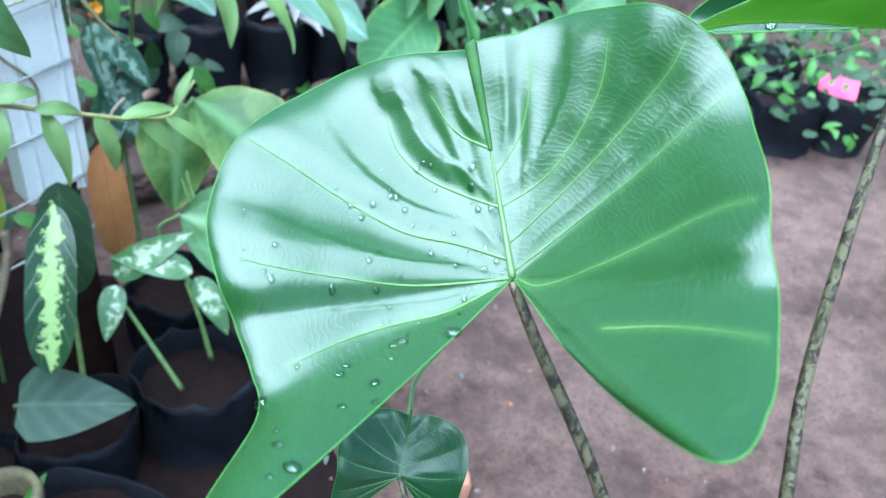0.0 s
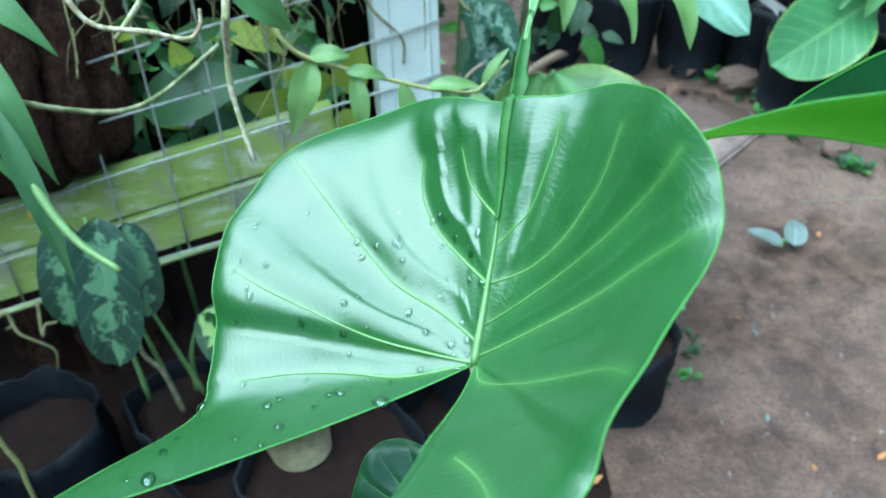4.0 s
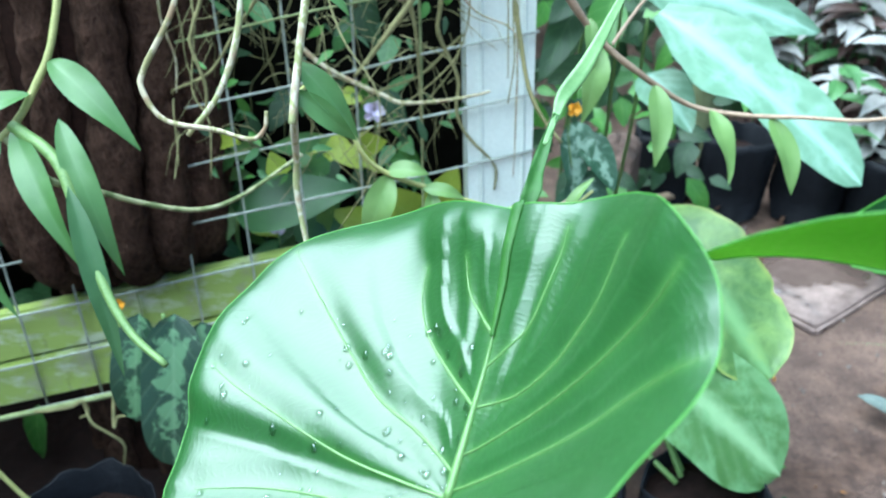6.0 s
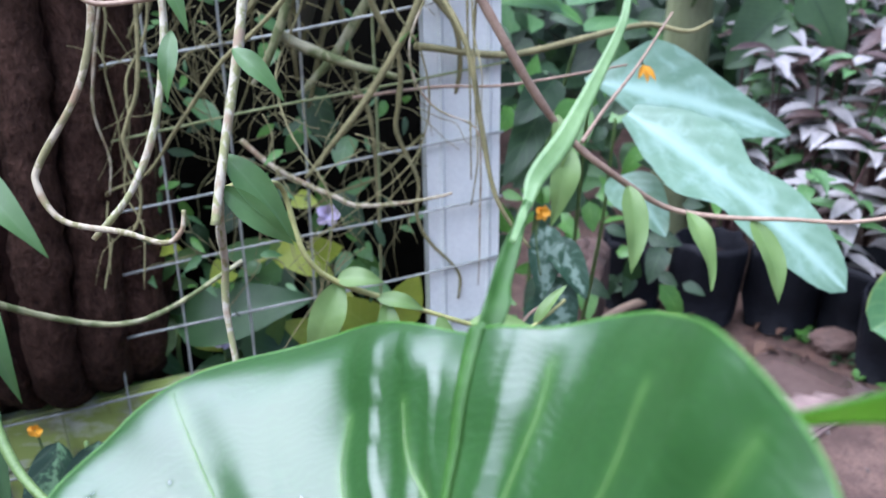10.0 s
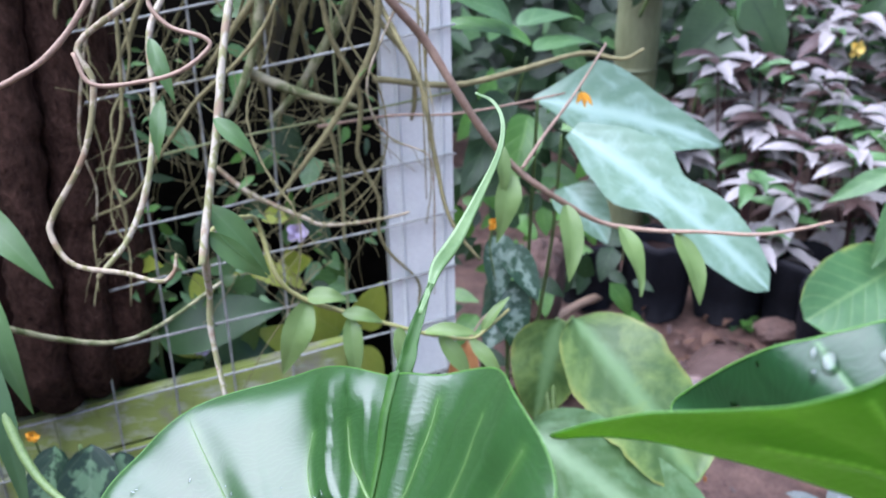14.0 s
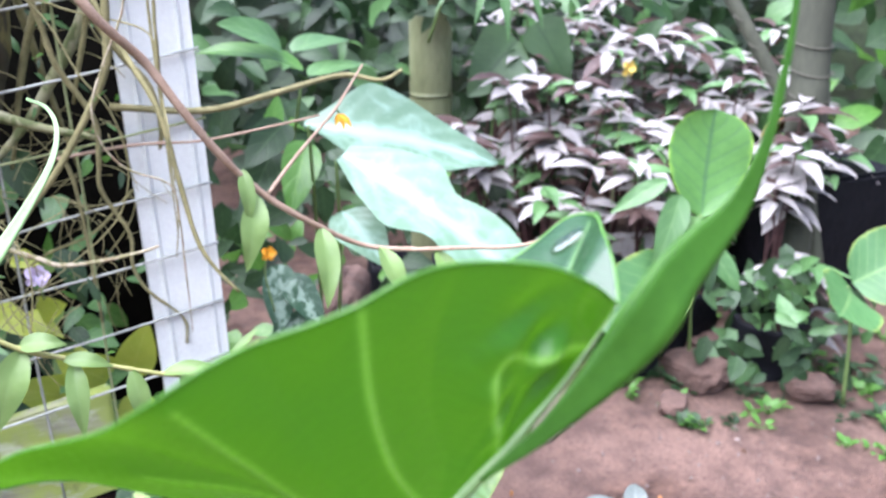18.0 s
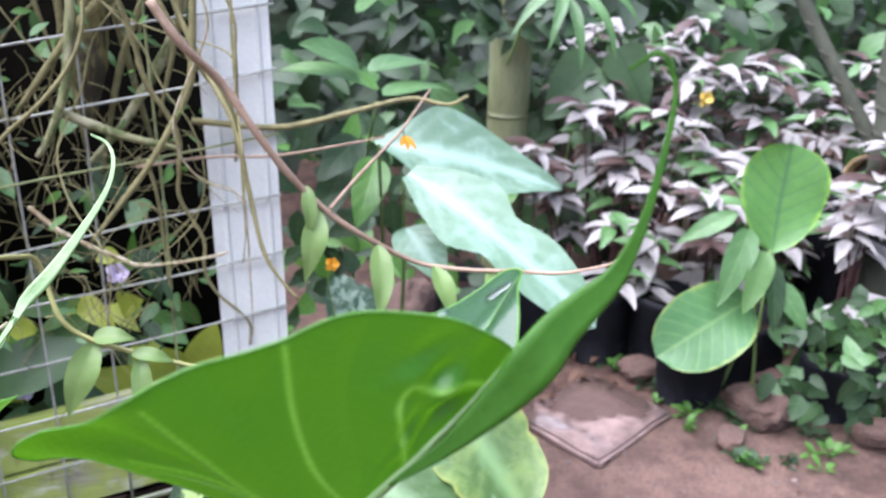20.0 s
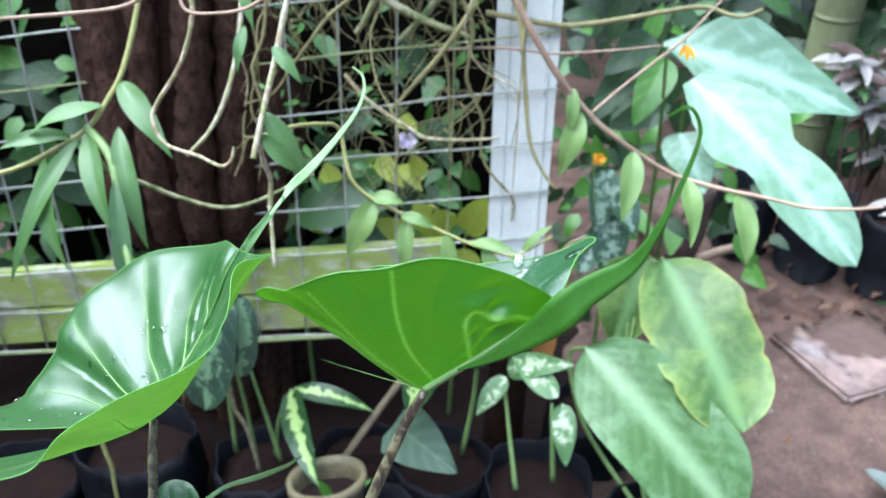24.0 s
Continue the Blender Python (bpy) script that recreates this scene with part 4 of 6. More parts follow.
stem_thing("brown_vine", [(0.015, -0.200, 0.566), (0.039, -0.200, 0.528), (0.072, -0.179, 0.489), (0.098, -0.181, 0.446), (0.127, -0.174, 0.401), (0.159, -0.164, 0.361), (0.197, -0.164, 0.328), (0.269, -0.145, 0.278), (0.323, -0.160, 0.269), (0.369, -0.198, 0.278), (0.406, -0.235, 0.287), (0.440, -0.258, 0.300), (0.465, -0.269, 0.310)],
           [0.0043, 0.004, 0.0034, 0.0022, 0.0016], M_PINK, "pinkish brown arching vine with drooping lance leaves", "vine",
           [((0.161, -0.168, 0.354), (0.141, -0.195, 0.285), 0.03, (0, -1, 0.4)), ((0.225, -0.157, 0.307), (0.218, -0.208, 0.239), 0.03, (0.2, -1, 0.4)), ((0.290, -0.151, 0.274), (0.300, -0.208, 0.215), 0.03, (0.3, -1, 0.5)), ((0.346, -0.175, 0.270), (0.361, -0.225, 0.205), 0.03, (0.3, -1, 0.5)), ((0.150, -0.165, 0.38), (0.150, -0.185, 0.33), 0.018, (0, -1, 0.4))], L_VINE)


# drops of rain on the large blade
def drops():
    n = Nodes("water")
    clear = n.add("BsdfTransparent", Color=(0.84, 0.93, 0.86))
    shine = n.add("BsdfGlossy", Color=(1.0, 1.0, 1.0), Roughness=0.03)
    rim = n.math("MULTIPLY", n.add("Fresnel", IOR=1.4).outputs[0], 1.6)
    both = n.t.nodes.new("ShaderNodeMixShader")
    n.put(both.inputs[0], rim)
    n.t.links.new(clear.outputs[0], both.inputs[1])
    n.t.links.new(shine.outputs[0], both.inputs[2])
    n.t.links.new(both.outputs[0], n.out.inputs[0])
    blade = next(o for o in bpy.data.objects if o.name == "leaf_blade")
    me = blade.data
    rnd = random.Random(11)
    o, y = Vector((-0.0645, -0.786, 0.4205)), (Vector((-0.032, -0.728, 0.482)) - Vector((-0.0645, -0.786, 0.4205))).normalized()
    z = Vector((-0.73, -0.255, 0.637))
    z = (z - y * z.dot(y)).normalized()
    x = y.cross(z)
    # left half, thicker towards the lower lobe
    cand = [p for p in me.polygons if 0 > (p.center - o).dot(x) > -0.085]
    bm = bmesh.new()
    for k in range(300):
        low = k % 2 == 0
        p = rnd.choice(cand)
        q = p.center - o
        if low != (q.dot(y) < -0.012) or q.length > 0.12 or q.dot(y) > 0.05:
            continue
        r = rnd.choice((0.0004, 0.0006, 0.0008, 0.0012)) * (rnd.uniform(1.2, 2.2) if low else 1.0)
        nrm = p.normal if p.normal.dot(z) > 0 else -p.normal
        m = Matrix.Translation(p.center + nrm * r * 0.12) @ nrm.to_track_quat("Z", "Y").to_matrix().to_4x4() @ Matrix.Diagonal((1, rnd.uniform(1, 1.7), 0.55, 1))
        bmesh.ops.create_uvsphere(bm, u_segments=12, v_segments=8, radius=r, matrix=m)
    young = bpy.data.objects["leaf_blade.001"].data
    wet = [p for p in young.polygons if p.material_index == 1 and 0.03 < (p.center - Vector((0.0715, -0.8503, 0.5057))).length < 0.075]
    for k in range(46):
        p = rnd.choice(wet)
        r = rnd.choice((0.0006, 0.0009, 0.0014, 0.0022))
        nrm = p.normal if p.normal.z > 0 else -p.normal
        m = Matrix.Translation(p.center + nrm * r * 0.1) @ nrm.to_track_quat("Z", "Y").to_matrix().to_4x4() @ Matrix.Diagonal((1, rnd.uniform(1, 2), 0.3, 1))
        bmesh.ops.create_uvsphere(bm, u_segments=12, v_segments=8, radius=r, matrix=m)
    return tagged(mesh_object("water_drops", bm, n.m), "clear rain drops lying on the glossy green blades", "water drops", kind="stuff")


drops()


# ---- pots ----
M_STAKE = plain_material("brown_stem", (0.06, 0.045, 0.025), (0.19, 0.15, 0.09), 60, 0.8, 0.5)


def shell_of_turn(profile, sides=28, wobble=0.0, seed=0):
    """A turned shell: profile of (radius, height) from inside bottom over the rim to outside bottom."""
    bm = bmesh.new()
    rings = []
    for r, h in profile:
        ring = []
        for k in range(sides):
            a = 2 * math.pi * k / sides
            w = 1 + wobble * noise.noise((math.cos(a) * 2 + seed, math.sin(a) * 2, h * 14))
            ring.append(bm.verts.new((r * w * math.cos(a), r * w * math.sin(a), h + wobble * 0.06 * noise.noise((math.cos(a) * 3, math.sin(a) * 3 + seed, 5)))))
        rings.append(ring)
    for a, b in zip(rings, rings[1:]):
        for k in range(sides):
            bm.faces.new((a[k], a[(k + 1) % sides], b[(k + 1) % sides], b[k]))
    bm.faces.new(rings[0]), bm.faces.new(rings[-1][::-1])
    return bm


def soil_disc(r, h, seed=0):
    bm = bmesh.new()
    c = bm.verts.new((0, 0, h + 0.006))
    prev = None
    rings = []
    for i in range(1, 7):
        ring = []
        for k in range(22):
            a = 2 * math.pi * k / 22
            q = r * i / 6
            ring.append(bm.verts.new((q * math.cos(a), q * math.sin(a), h + 0.007 * noise.noise((q * 60 * math.cos(a) + seed, q * 60 * math.sin(a), 0)) + (0.004 if i < 5 else -0.001))))
        rings.append(ring)
    for k in range(22):
        bm.faces.new((c, rings[0][k], rings[0][(k + 1) % 22]))
    for a, b in zip(rings, rings[1:]):
        for k in range(22):
            bm.faces.new((a[k], b[k], b[(k + 1) % 22], a[(k + 1) % 22]))
    return bm


def set_down(bm, place, tilt=(0, 0, 0)):
    bmesh.ops.transform(bm, matrix=pose(*place, *tilt), verts=bm.verts)
    return bm


def poly_bag(x, y, r=0.07, h=0.13, label="black plastic nursery bag filled with dark soil", seed=0, filled=True, z=None):
    z = ground_at(x) - 0.012 if z is None else z
    t = thing("nursery_bag", (x, y, z), label, "plant pot", "black nursery bags")
    prof = [(r * 0.86, 0.004), (r * 0.97, h * 0.5), (r * 0.965, h), (r, h + 0.002), (r * 1.03, h * 0.9), (r * 1.05, h * 0.45), (r * 0.9, 0.0)]
    part("bag", set_down(shell_of_turn(prof, 32, 0.2, seed), (x, y, z)), M_BAG, t)
    if filled:
        part("soil", set_down(soil_disc(r * 0.98, h * 0.76, seed), (x, y, z)), M_POTSOIL, t, "dark red-brown potting soil")
    return t


def spilled_soil():
    """Potting soil between the bags, spread as a dark sheet for the shade under the board."""
    bm = bmesh.new()
    rows = []
    for j in range(19):
        row = []
        for i in range(49):
            x, y = -1.3 + 1.66 * i / 48, -0.5 + 1.0 * j / 18
            edge = min(1.0, 6 * min(i / 48, 1 - i / 48), 4 * min(j / 18, 1 - j / 18))
            row.append(bm.verts.new((x, y, ground_at(x) - 0.03 + 0.05 * min(1, edge * (1 + 0.6 * noise.noise((x * 9, y * 9, 2)))) + 0.008 * noise.noise((x * 40, y * 40, 0)))))
        rows.append(row)
    for a, b in zip(rows, rows[1:]):
        for i in range(48):
            bm.faces.new((a[i], a[i + 1], b[i + 1], b[i]))
    # soil colour and the shade under the board in one dark sheet
    return tagged(mesh_object("spilled_soil", bm, M_POTSOIL), "crumbly potting soil between the bags, darkened for the shade there", "soil", kind="structure")


spilled_soil()
poly_bag(-0.09, -0.3, 0.115, 0.122, z=ground_at(-0.09), seed=9, label="wide black nursery bag of red-brown soil")
for i, (x, y) in enumerate([(-0.36, -0.29), (-0.54, -0.34), (-0.72, -0.36), (-0.8, -0.16)]):
    poly_bag(x, y, 0.078, 0.12 + 0.02 * i, seed=40 + i)
poly_bag(0.155, -0.17, 0.078, 0.14, seed=1)
poly_bag(0.01, -0.12, 0.075, 0.13, seed=2)
poly_bag(-0.265, -0.13, 0.075, 0.13, seed=3)
poly_bag(0.325, -0.23, 0.078, 0.13, seed=4)
poly_bag(-0.45, -0.16, 0.085, 0.2, seed=5, label="slack black nursery bag under the mossy board")
poly_bag(-0.12, -0.08, 0.07, 0.1, seed=6)
poly_bag(0.24, 0.02, 0.07, 0.12, seed=7)
poly_bag(-0.62, -0.2, 0.08, 0.15, seed=8)
for i, (x, y, r, h) in enumerate([(0.78, 0.72, 0.075, 0.19), (0.93, 0.66, 0.075, 0.18), (1.06, 0.58, 0.075, 0.18), (1.04, 0.42, 0.075, 0.17), (1.2, 0.46, 0.08, 0.16), (0.64, 0.8, 0.07, 0.17), (1.32, 0.3, 0.08, 0.13), (1.7, -0.3, 0.09, 0.14), (1.88, -0.16, 0.09, 0.14), (1.84, -0.39, 0.09, 0.15), (1.6, -0.12, 0.08, 0.12)]):
    poly_bag(x, y, r, h, seed=20 + i)


def cream_pot():
    x, y, z = -0.125, -0.258, -0.268
    h = 0.098
    t = thing("cream_pot", (x, y, z), "old cream plastic pot stained with dirt, with soil and a sprout", "plant pot")
    prof = [(0.034, 0.004), (0.046, h - 0.012), (0.049, h), (0.056, h), (0.056, h - 0.014), (0.05, h - 0.016), (0.038, 0.0)]
    part("pot", set_down(shell_of_turn(prof, 36, 0.015), (x, y, z), (-12, -8, 0)), M_YPOT, t)
    part("soil", set_down(soil_disc(0.046, h - 0.03), (x, y, z), (-12, -8, 0)), M_POTSOIL, t)
    for i, (dx, dy) in enumerate([(0.01, -0.01), (-0.006, 0.004), (0.016, 0.008)]):
        part("sprout", leaf((x + dx, y + dy, z + h - 0.025), (x + dx * 3.2, y + dy * 3 - 0.008, z + h + 0.004), 0.014, (0, -1, 1), "ovate", seed=i), L_BRIGHT, t)
    return t


cream_pot()


def plant(name, label, base, stalks, leaves, mat, category="plant", stalk_mat=None, radius=0.004, wave=0.03):
    """A small potted plant. stalks: lists of points; leaves: (base, tip, width, facing, shape, sag)."""
    t = thing(name, base, label, category)
    for s in stalks:
        part("stalk", tube(s, [radius, radius * 0.8, radius * 0.6], 8), stalk_mat or M_GSTEM, t)
    for i, (b, e, w, up, shape, sag) in enumerate(leaves):
        part("leaf", leaf(b, e, w, up, shape, sag, 0.15, wave, seed=i, nl=24, nw=10), mat[i % len(mat)] if isinstance(mat, (list, tuple)) else mat, t)
    return t


plant("heart_leaf_plant", "dark velvet heart-shaped leaf with pale veins over a black bag", (0.01, -0.12, -0.24), [[(0.01, -0.12, -0.24), (-0.05, -0.12, -0.18), (-0.05, -0.152, -0.147)]],
      [((-0.057, -0.148, -0.147), (0.043, -0.229, -0.152), 0.08, (-0.2, -0.7, 0.8), "heart", 0.05)], L_HEART)
plant("flecked_leaf_plant", "potted plant with bent green stalks and cream-flecked leaves", (0.15, -0.18, -0.21), [[(0.125, -0.186, -0.216), (0.11, -0.145, -0.15), (0.096, -0.1, -0.086)], [(0.177, -0.177, -0.2), (0.17, -0.17, -0.13), (0.165, -0.154, -0.078)]],
      [((0.172, -0.16, -0.062), (0.105, -0.085, -0.05), 0.035, (-0.2, -0.8, 0.9), "ovate", 0.12), ((0.1, -0.1, -0.082), (0.06, -0.135, -0.13), 0.032, (-0.5, -0.8, 0.4), "ovate", 0.08), ((0.18, -0.15, -0.08), (0.19, -0.2, -0.15), 0.035, (0, -1, 0.4), "ovate", 0.08), ((0.1, -0.095, -0.07), (0.19, -0.14, -0.02), 0.04, (0, -0.8, 0.9), "ovate", 0.1)], L_SPECK)
plant("spotted_leaf_plant", "tall hanging leaf splashed bright lime on dark green", (0.05, -0.1, -0.25), [[(0.04, -0.09, -0.25), (0.055, -0.07, -0.1), (0.04, -0.11, 0.07)]],
      [((0.04, -0.114, 0.07), (-0.03, -0.195, -0.082), 0.052, (-0.5, -0.9, 0.3), "oblong", 0.05), ((0.07, -0.06, 0.06), (0.05, -0.09, -0.08), 0.06, (-0.3, -0.9, 0.2), "oblong", 0.04)], [L_SPOT, L_BUSH])
plant("variegated_plant", "small plant with arching lime-blotched leaves in a black bag", (-0.25, -0.12, -0.26), [[(-0.25, -0.12, -0.26), (-0.245, -0.11, -0.2), (-0.222, -0.104, -0.139)], [(-0.272, -0.142, -0.27), (-0.285, -0.13, -0.17), (-0.3, -0.12, -0.08)], [(-0.24, -0.13, -0.26), (-0.262, -0.12, -0.17), (-0.28, -0.115, -0.09)]],
      [((-0.222, -0.104, -0.139), (-0.15, -0.235, -0.2), 0.045, (-0.5, -0.4, 0.9), "ovate", 0.1), ((-0.222, -0.104, -0.139), (-0.095, -0.107, -0.165), 0.035, (0, -0.5, 1), "lance", 0.16)], L_SPOT)
plant("dead_leaf", "dry orange leaf hanging beside the post", (0.155, -0.01, 0.07), [[(0.2, 0.01, 0.1), (0.175, 0.0, 0.09), (0.15, -0.012, 0.06)]],
      [((0.15, -0.012, 0.066), (0.156, -0.005, -0.118), 0.048, (-0.45, -0.9, 0.3), "oblong", 0.07)], L_DEAD, "leaf", M_PINK, 0.002, 0.09)
plant("camouflage_leaf_plant", "dark plant with mottled grey-green hanging leaves by the board", (-0.31, -0.13, -0.2), [[(-0.31, -0.13, -0.25), (-0.315, -0.12, -0.1), (-0.31, -0.135, 0.06)]],
      [((-0.297, -0.141, 0.064), (-0.311, -0.214, -0.095), 0.07, (0.1, -1, 0.3), "oblong", 0.05), ((-0.335, -0.135, 0.064), (-0.353, -0.179, -0.054), 0.055, (-0.2, -1, 0.3), "oblong", 0.05), ((-0.27, -0.14, 0.05), (-0.27, -0.18, -0.06), 0.05, (0.3, -1, 0.3), "oblong", 0.05)], L_CAMO)
plant("white_flecked_plant", "small dark plant with white-flecked leaves at the post's foot", (0.24, 0.1, -0.25), [[(0.24, 0.1, -0.25), (0.245, 0.12, -0.05), (0.24, 0.14, 0.14)]],
      [((0.235, 0.14, 0.15), (0.22, 0.1, 0.06), 0.05, (0, -1, 0.4), "ovate", 0.05), ((0.245, 0.14, 0.13), (0.28, 0.09, 0.06), 0.05, (0.3, -1, 0.4), "ovate", 0.05), ((0.24, 0.13, 0.08), (0.25, 0.08, -0.02), 0.06, (0, -1, 0.3), "ovate", 0.05), ((0.24, 0.13, 0.05), (0.2, 0.08, -0.01), 0.05, (-0.3, -1, 0.4), "ovate", 0.05)], L_FLECK)


# ---- broad leaves beside the path and the silvery arrow leaf ----
plant("broad_leaf_plant", "bagged plant with broad green leaves, one yellowing along its torn edge", (0.33, -0.22, -0.2),
      [[(0.31, -0.19, -0.22), (0.285, -0.02, -0.12), (0.3, 0.06, 0.0), (0.319, 0.047, 0.052)], [(0.3, -0.2, -0.22), (0.22, -0.1, -0.16), (0.19, -0.055, -0.07), (0.209, -0.077, -0.034)], [(0.315, -0.18, -0.22), (0.28, -0.02, -0.12), (0.29, 0.075, 0.0), (0.3, 0.06, 0.045)]],
      [((0.319, 0.046, 0.052), (0.432, -0.144, -0.108), 0.155, (0.0, -0.62, 0.78), "torn", 0.05), ((0.209, -0.076, -0.034), (0.425, -0.225, -0.2), 0.16, (0.1, -0.62, 0.78), "oblong", 0.06), ((0.302, 0.06, 0.045), (0.262, 0.03, -0.105), 0.115, (-0.2, -1, 0.4), "ovate", 0.03)], [L_BIG, L_BIGB, L_BIG], wave=0.05)
plant("silvery_arrow_plant", "plant with large silvery green arrow-shaped leaves", (0.36, 0.42, GROUND),
      [[(0.36, 0.42, GROUND), (0.33, 0.3, 0.1), (0.3, 0.19, 0.33)], [(0.37, 0.43, GROUND), (0.36, 0.28, 0.05), (0.335, 0.18, 0.28)]],
      [((0.296, 0.2, 0.33), (0.597, 0.19, 0.242), 0.19, (-0.05, -0.7, 0.85), "half", 0.05), ((0.33, 0.125, 0.302), (0.55, -0.06, 0.122), 0.115, (0.05, -0.7, 0.85), "lobed", 0.05), ((0.33, 0.14, 0.215), (0.36, 0.04, 0.165), 0.075, (0, -0.8, 0.7), "ovate", 0.03)], L_ARROW, wave=0.03)


# ---- hanging canes to the left and bare roots ----
orchid = stem_thing("climbing_orchid", [(-0.33, -0.03, 0.74), (-0.3, -0.14, 0.66), (-0.28, -0.235, 0.56), (-0.291, -0.262, 0.478), (-0.304, -0.29, 0.418), (-0.319, -0.305, 0.388), (-0.337, -0.322, 0.363), (-0.371, -0.34, 0.342), (-0.415, -0.355, 0.324), (-0.5, -0.37, 0.305)],
           [0.0034, 0.003, 0.003, 0.0028, 0.0024], M_YSTEM, "yellow-green orchid stem curving across the trunk with paired narrow leaves", "orchid",
           [((-0.308, -0.295, 0.405), (-0.242, -0.348, 0.35), 0.028, (0.1, -0.8, 0.7)), ((-0.322, -0.31, 0.383), (-0.385, -0.352, 0.366), 0.024, (0, -0.6, 1)), ((-0.35, -0.33, 0.355), (-0.41, -0.365, 0.355), 0.022, (0, -0.5, 1)), ((-0.337, -0.322, 0.363), (-0.288, -0.399, 0.279), 0.026, (0.1, -0.9, 0.4)),
            ((-0.375, -0.342, 0.34), (-0.341, -0.41, 0.248), 0.026, (-0.2, -1, 0.2)), ((-0.345, -0.33, 0.355), (-0.396, -0.42, 0.236), 0.022, (0, -1, 0.4)), ((-0.3, -0.33, 0.37), (-0.262, -0.39, 0.266), 0.024, (0.2, -1, 0.3))], L_ORCHID)
part("strap_stalk", tube([(-0.337, -0.322, 0.363), (-0.3, -0.355, 0.345), (-0.282, -0.390, 0.298), (-0.266, -0.419, 0.265), (-0.249, -0.441, 0.246), (-0.225, -0.462, 0.233)], [0.005, 0.0042, 0.0034, 0.0024], 10), M_GSTEM, orchid, "thick green folded strap leaf")
part("strap_leaf", leaf((-0.29, -0.375, 0.335), (-0.264, -0.435, 0.205), 0.02, (0.4, -1, 0.2), "lance", 0.06, 0.3), L_DARK, orchid, "dark drooping tongue of the strap leaf")
stem_thing("mossy_branch", [(-0.345, -0.325, 0.358), (-0.32, -0.33, 0.322), (-0.293, -0.319, 0.305), (-0.256, -0.310, 0.285), (-0.217, -0.299, 0.271), (-0.183, -0.280, 0.272), (-0.13, -0.24, 0.29)], [0.0032, 0.0024, 0.0018], M_MOSSCANE, "thin mossy branch across the trunk", "branch")
stem_thing("pale_cane", [(-0.127, -0.363, 0.565), (-0.143, -0.373, 0.535), (-0.144, -0.392, 0.491), (-0.152, -0.411, 0.447), (-0.167, -0.423, 0.414), (-0.189, -0.429, 0.390)], [0.002, 0.0023, 0.0017], M_CANE, "pale papery old cane hanging down", "orchid",
           [((-0.142, -0.38, 0.533), (-0.130, -0.4, 0.495), 0.012, (0, -1, 0.3)), ((-0.14, -0.39, 0.495), (-0.144, -0.41, 0.46), 0.012, (0, -1, 0.3))], L_ORCHID)
stem_thing("pink_tendril", [(-0.121, -0.415, 0.573), (-0.135, -0.418, 0.561), (-0.124, -0.427, 0.547), (-0.105, -0.433, 0.541), (-0.102, -0.436, 0.535), (-0.119, -0.439, 0.523), (-0.143, -0.437, 0.517), (-0.172, -0.431, 0.516), (-0.181, -0.422, 0.533)], 0.0014, M_PINK, "thin pink-brown stem looping back on itself", "vine")
stem_thing("pink_vine", [(-0.15, -0.40, 0.60), (-0.170, -0.411, 0.562), (-0.190, -0.418, 0.537), (-0.211, -0.421, 0.522), (-0.245, -0.420, 0.510), (-0.34, -0.43, 0.5)], [0.002, 0.0019, 0.0016], M_PINK, "pink-brown stem arching away", "vine")
stem_thing("white_root", [(-0.14, -0.02, 0.33), (-0.112, -0.036, 0.307), (-0.077, -0.051, 0.289), (-0.047, -0.062, 0.277), (-0.029, -0.069, 0.270), (0.009, -0.075, 0.271), (0.053, -0.081, 0.278), (0.069, -0.082, 0.282)], [0.003, 0.0027, 0.0016], M_ROOT, "pale crooked dead twig by the mesh", "twig")
stem_thing("olive_root", [(0.02, -0.01, 0.6), (0.039, -0.021, 0.529), (0.063, -0.051, 0.474), (0.085, -0.077, 0.424), (0.097, -0.092, 0.346), (0.106, -0.107, 0.292), (0.121, -0.114, 0.260), (0.142, -0.119, 0.232)], [0.0032, 0.003, 0.0026, 0.0016], M_OLIVE, "olive air root hanging over the post", "root")
stem_thing("bare_twig", [(0.041, -0.015, 0.419), (0.138, 0.0, 0.404), (0.218, 0.005, 0.416), (0.309, 0.046, 0.424), (0.357, 0.034, 0.417), (0.385, 0.033, 0.428)], [0.004, 0.0035, 0.002], M_OLIVE, "bare twig reaching across", "twig")
stem_thing("bare_twig", [(-0.024, -0.015, 0.368), (0.059, -0.02, 0.377), (0.125, -0.048, 0.382), (0.194, -0.057, 0.392), (0.258, -0.045, 0.398)], [0.002, 0.0016, 0.0012], M_PINK, "thin reddish twig across the post", "twig")
stem_thing("flower_twig", [(0.173, -0.170, 0.355), (0.207, -0.125, 0.371), (0.250, -0.070, 0.388), (0.285, -0.02, 0.4), (0.33, 0.02, 0.44)], [0.002, 0.0018, 0.0014], M_PINK, "slender side twig of the brown vine", "twig")


def blossom(name, place, size, mat, label, petals=5, stem=None, droop=0.0):
    t = thing(name, place, label, "flower")
    p = Vector(place)
    for k in range(petals):
        a = 2 * math.pi * k / petals
        if droop:
            e = p + Vector((0.75 * k - 0.45, -0.25 - 0.15 * (k % 2), -1.5 + 0.35 * abs(k - 1.4))) * size * droop
        else:
            e = p + Vector((math.cos(a) * size, -0.3 * size, math.sin(a) * size))
        part("petal", leaf(p, e, size * (0.55 if droop else 0.9), (0.2 * k, -1, 0.2), "lance" if droop else "round", 0.1, 0.3, seed=k, nl=8, nw=4), mat, t)
    if stem:
        part("stem", tube([p, *stem], 0.0012, 6, 4), M_GSTEM, t)
    return t


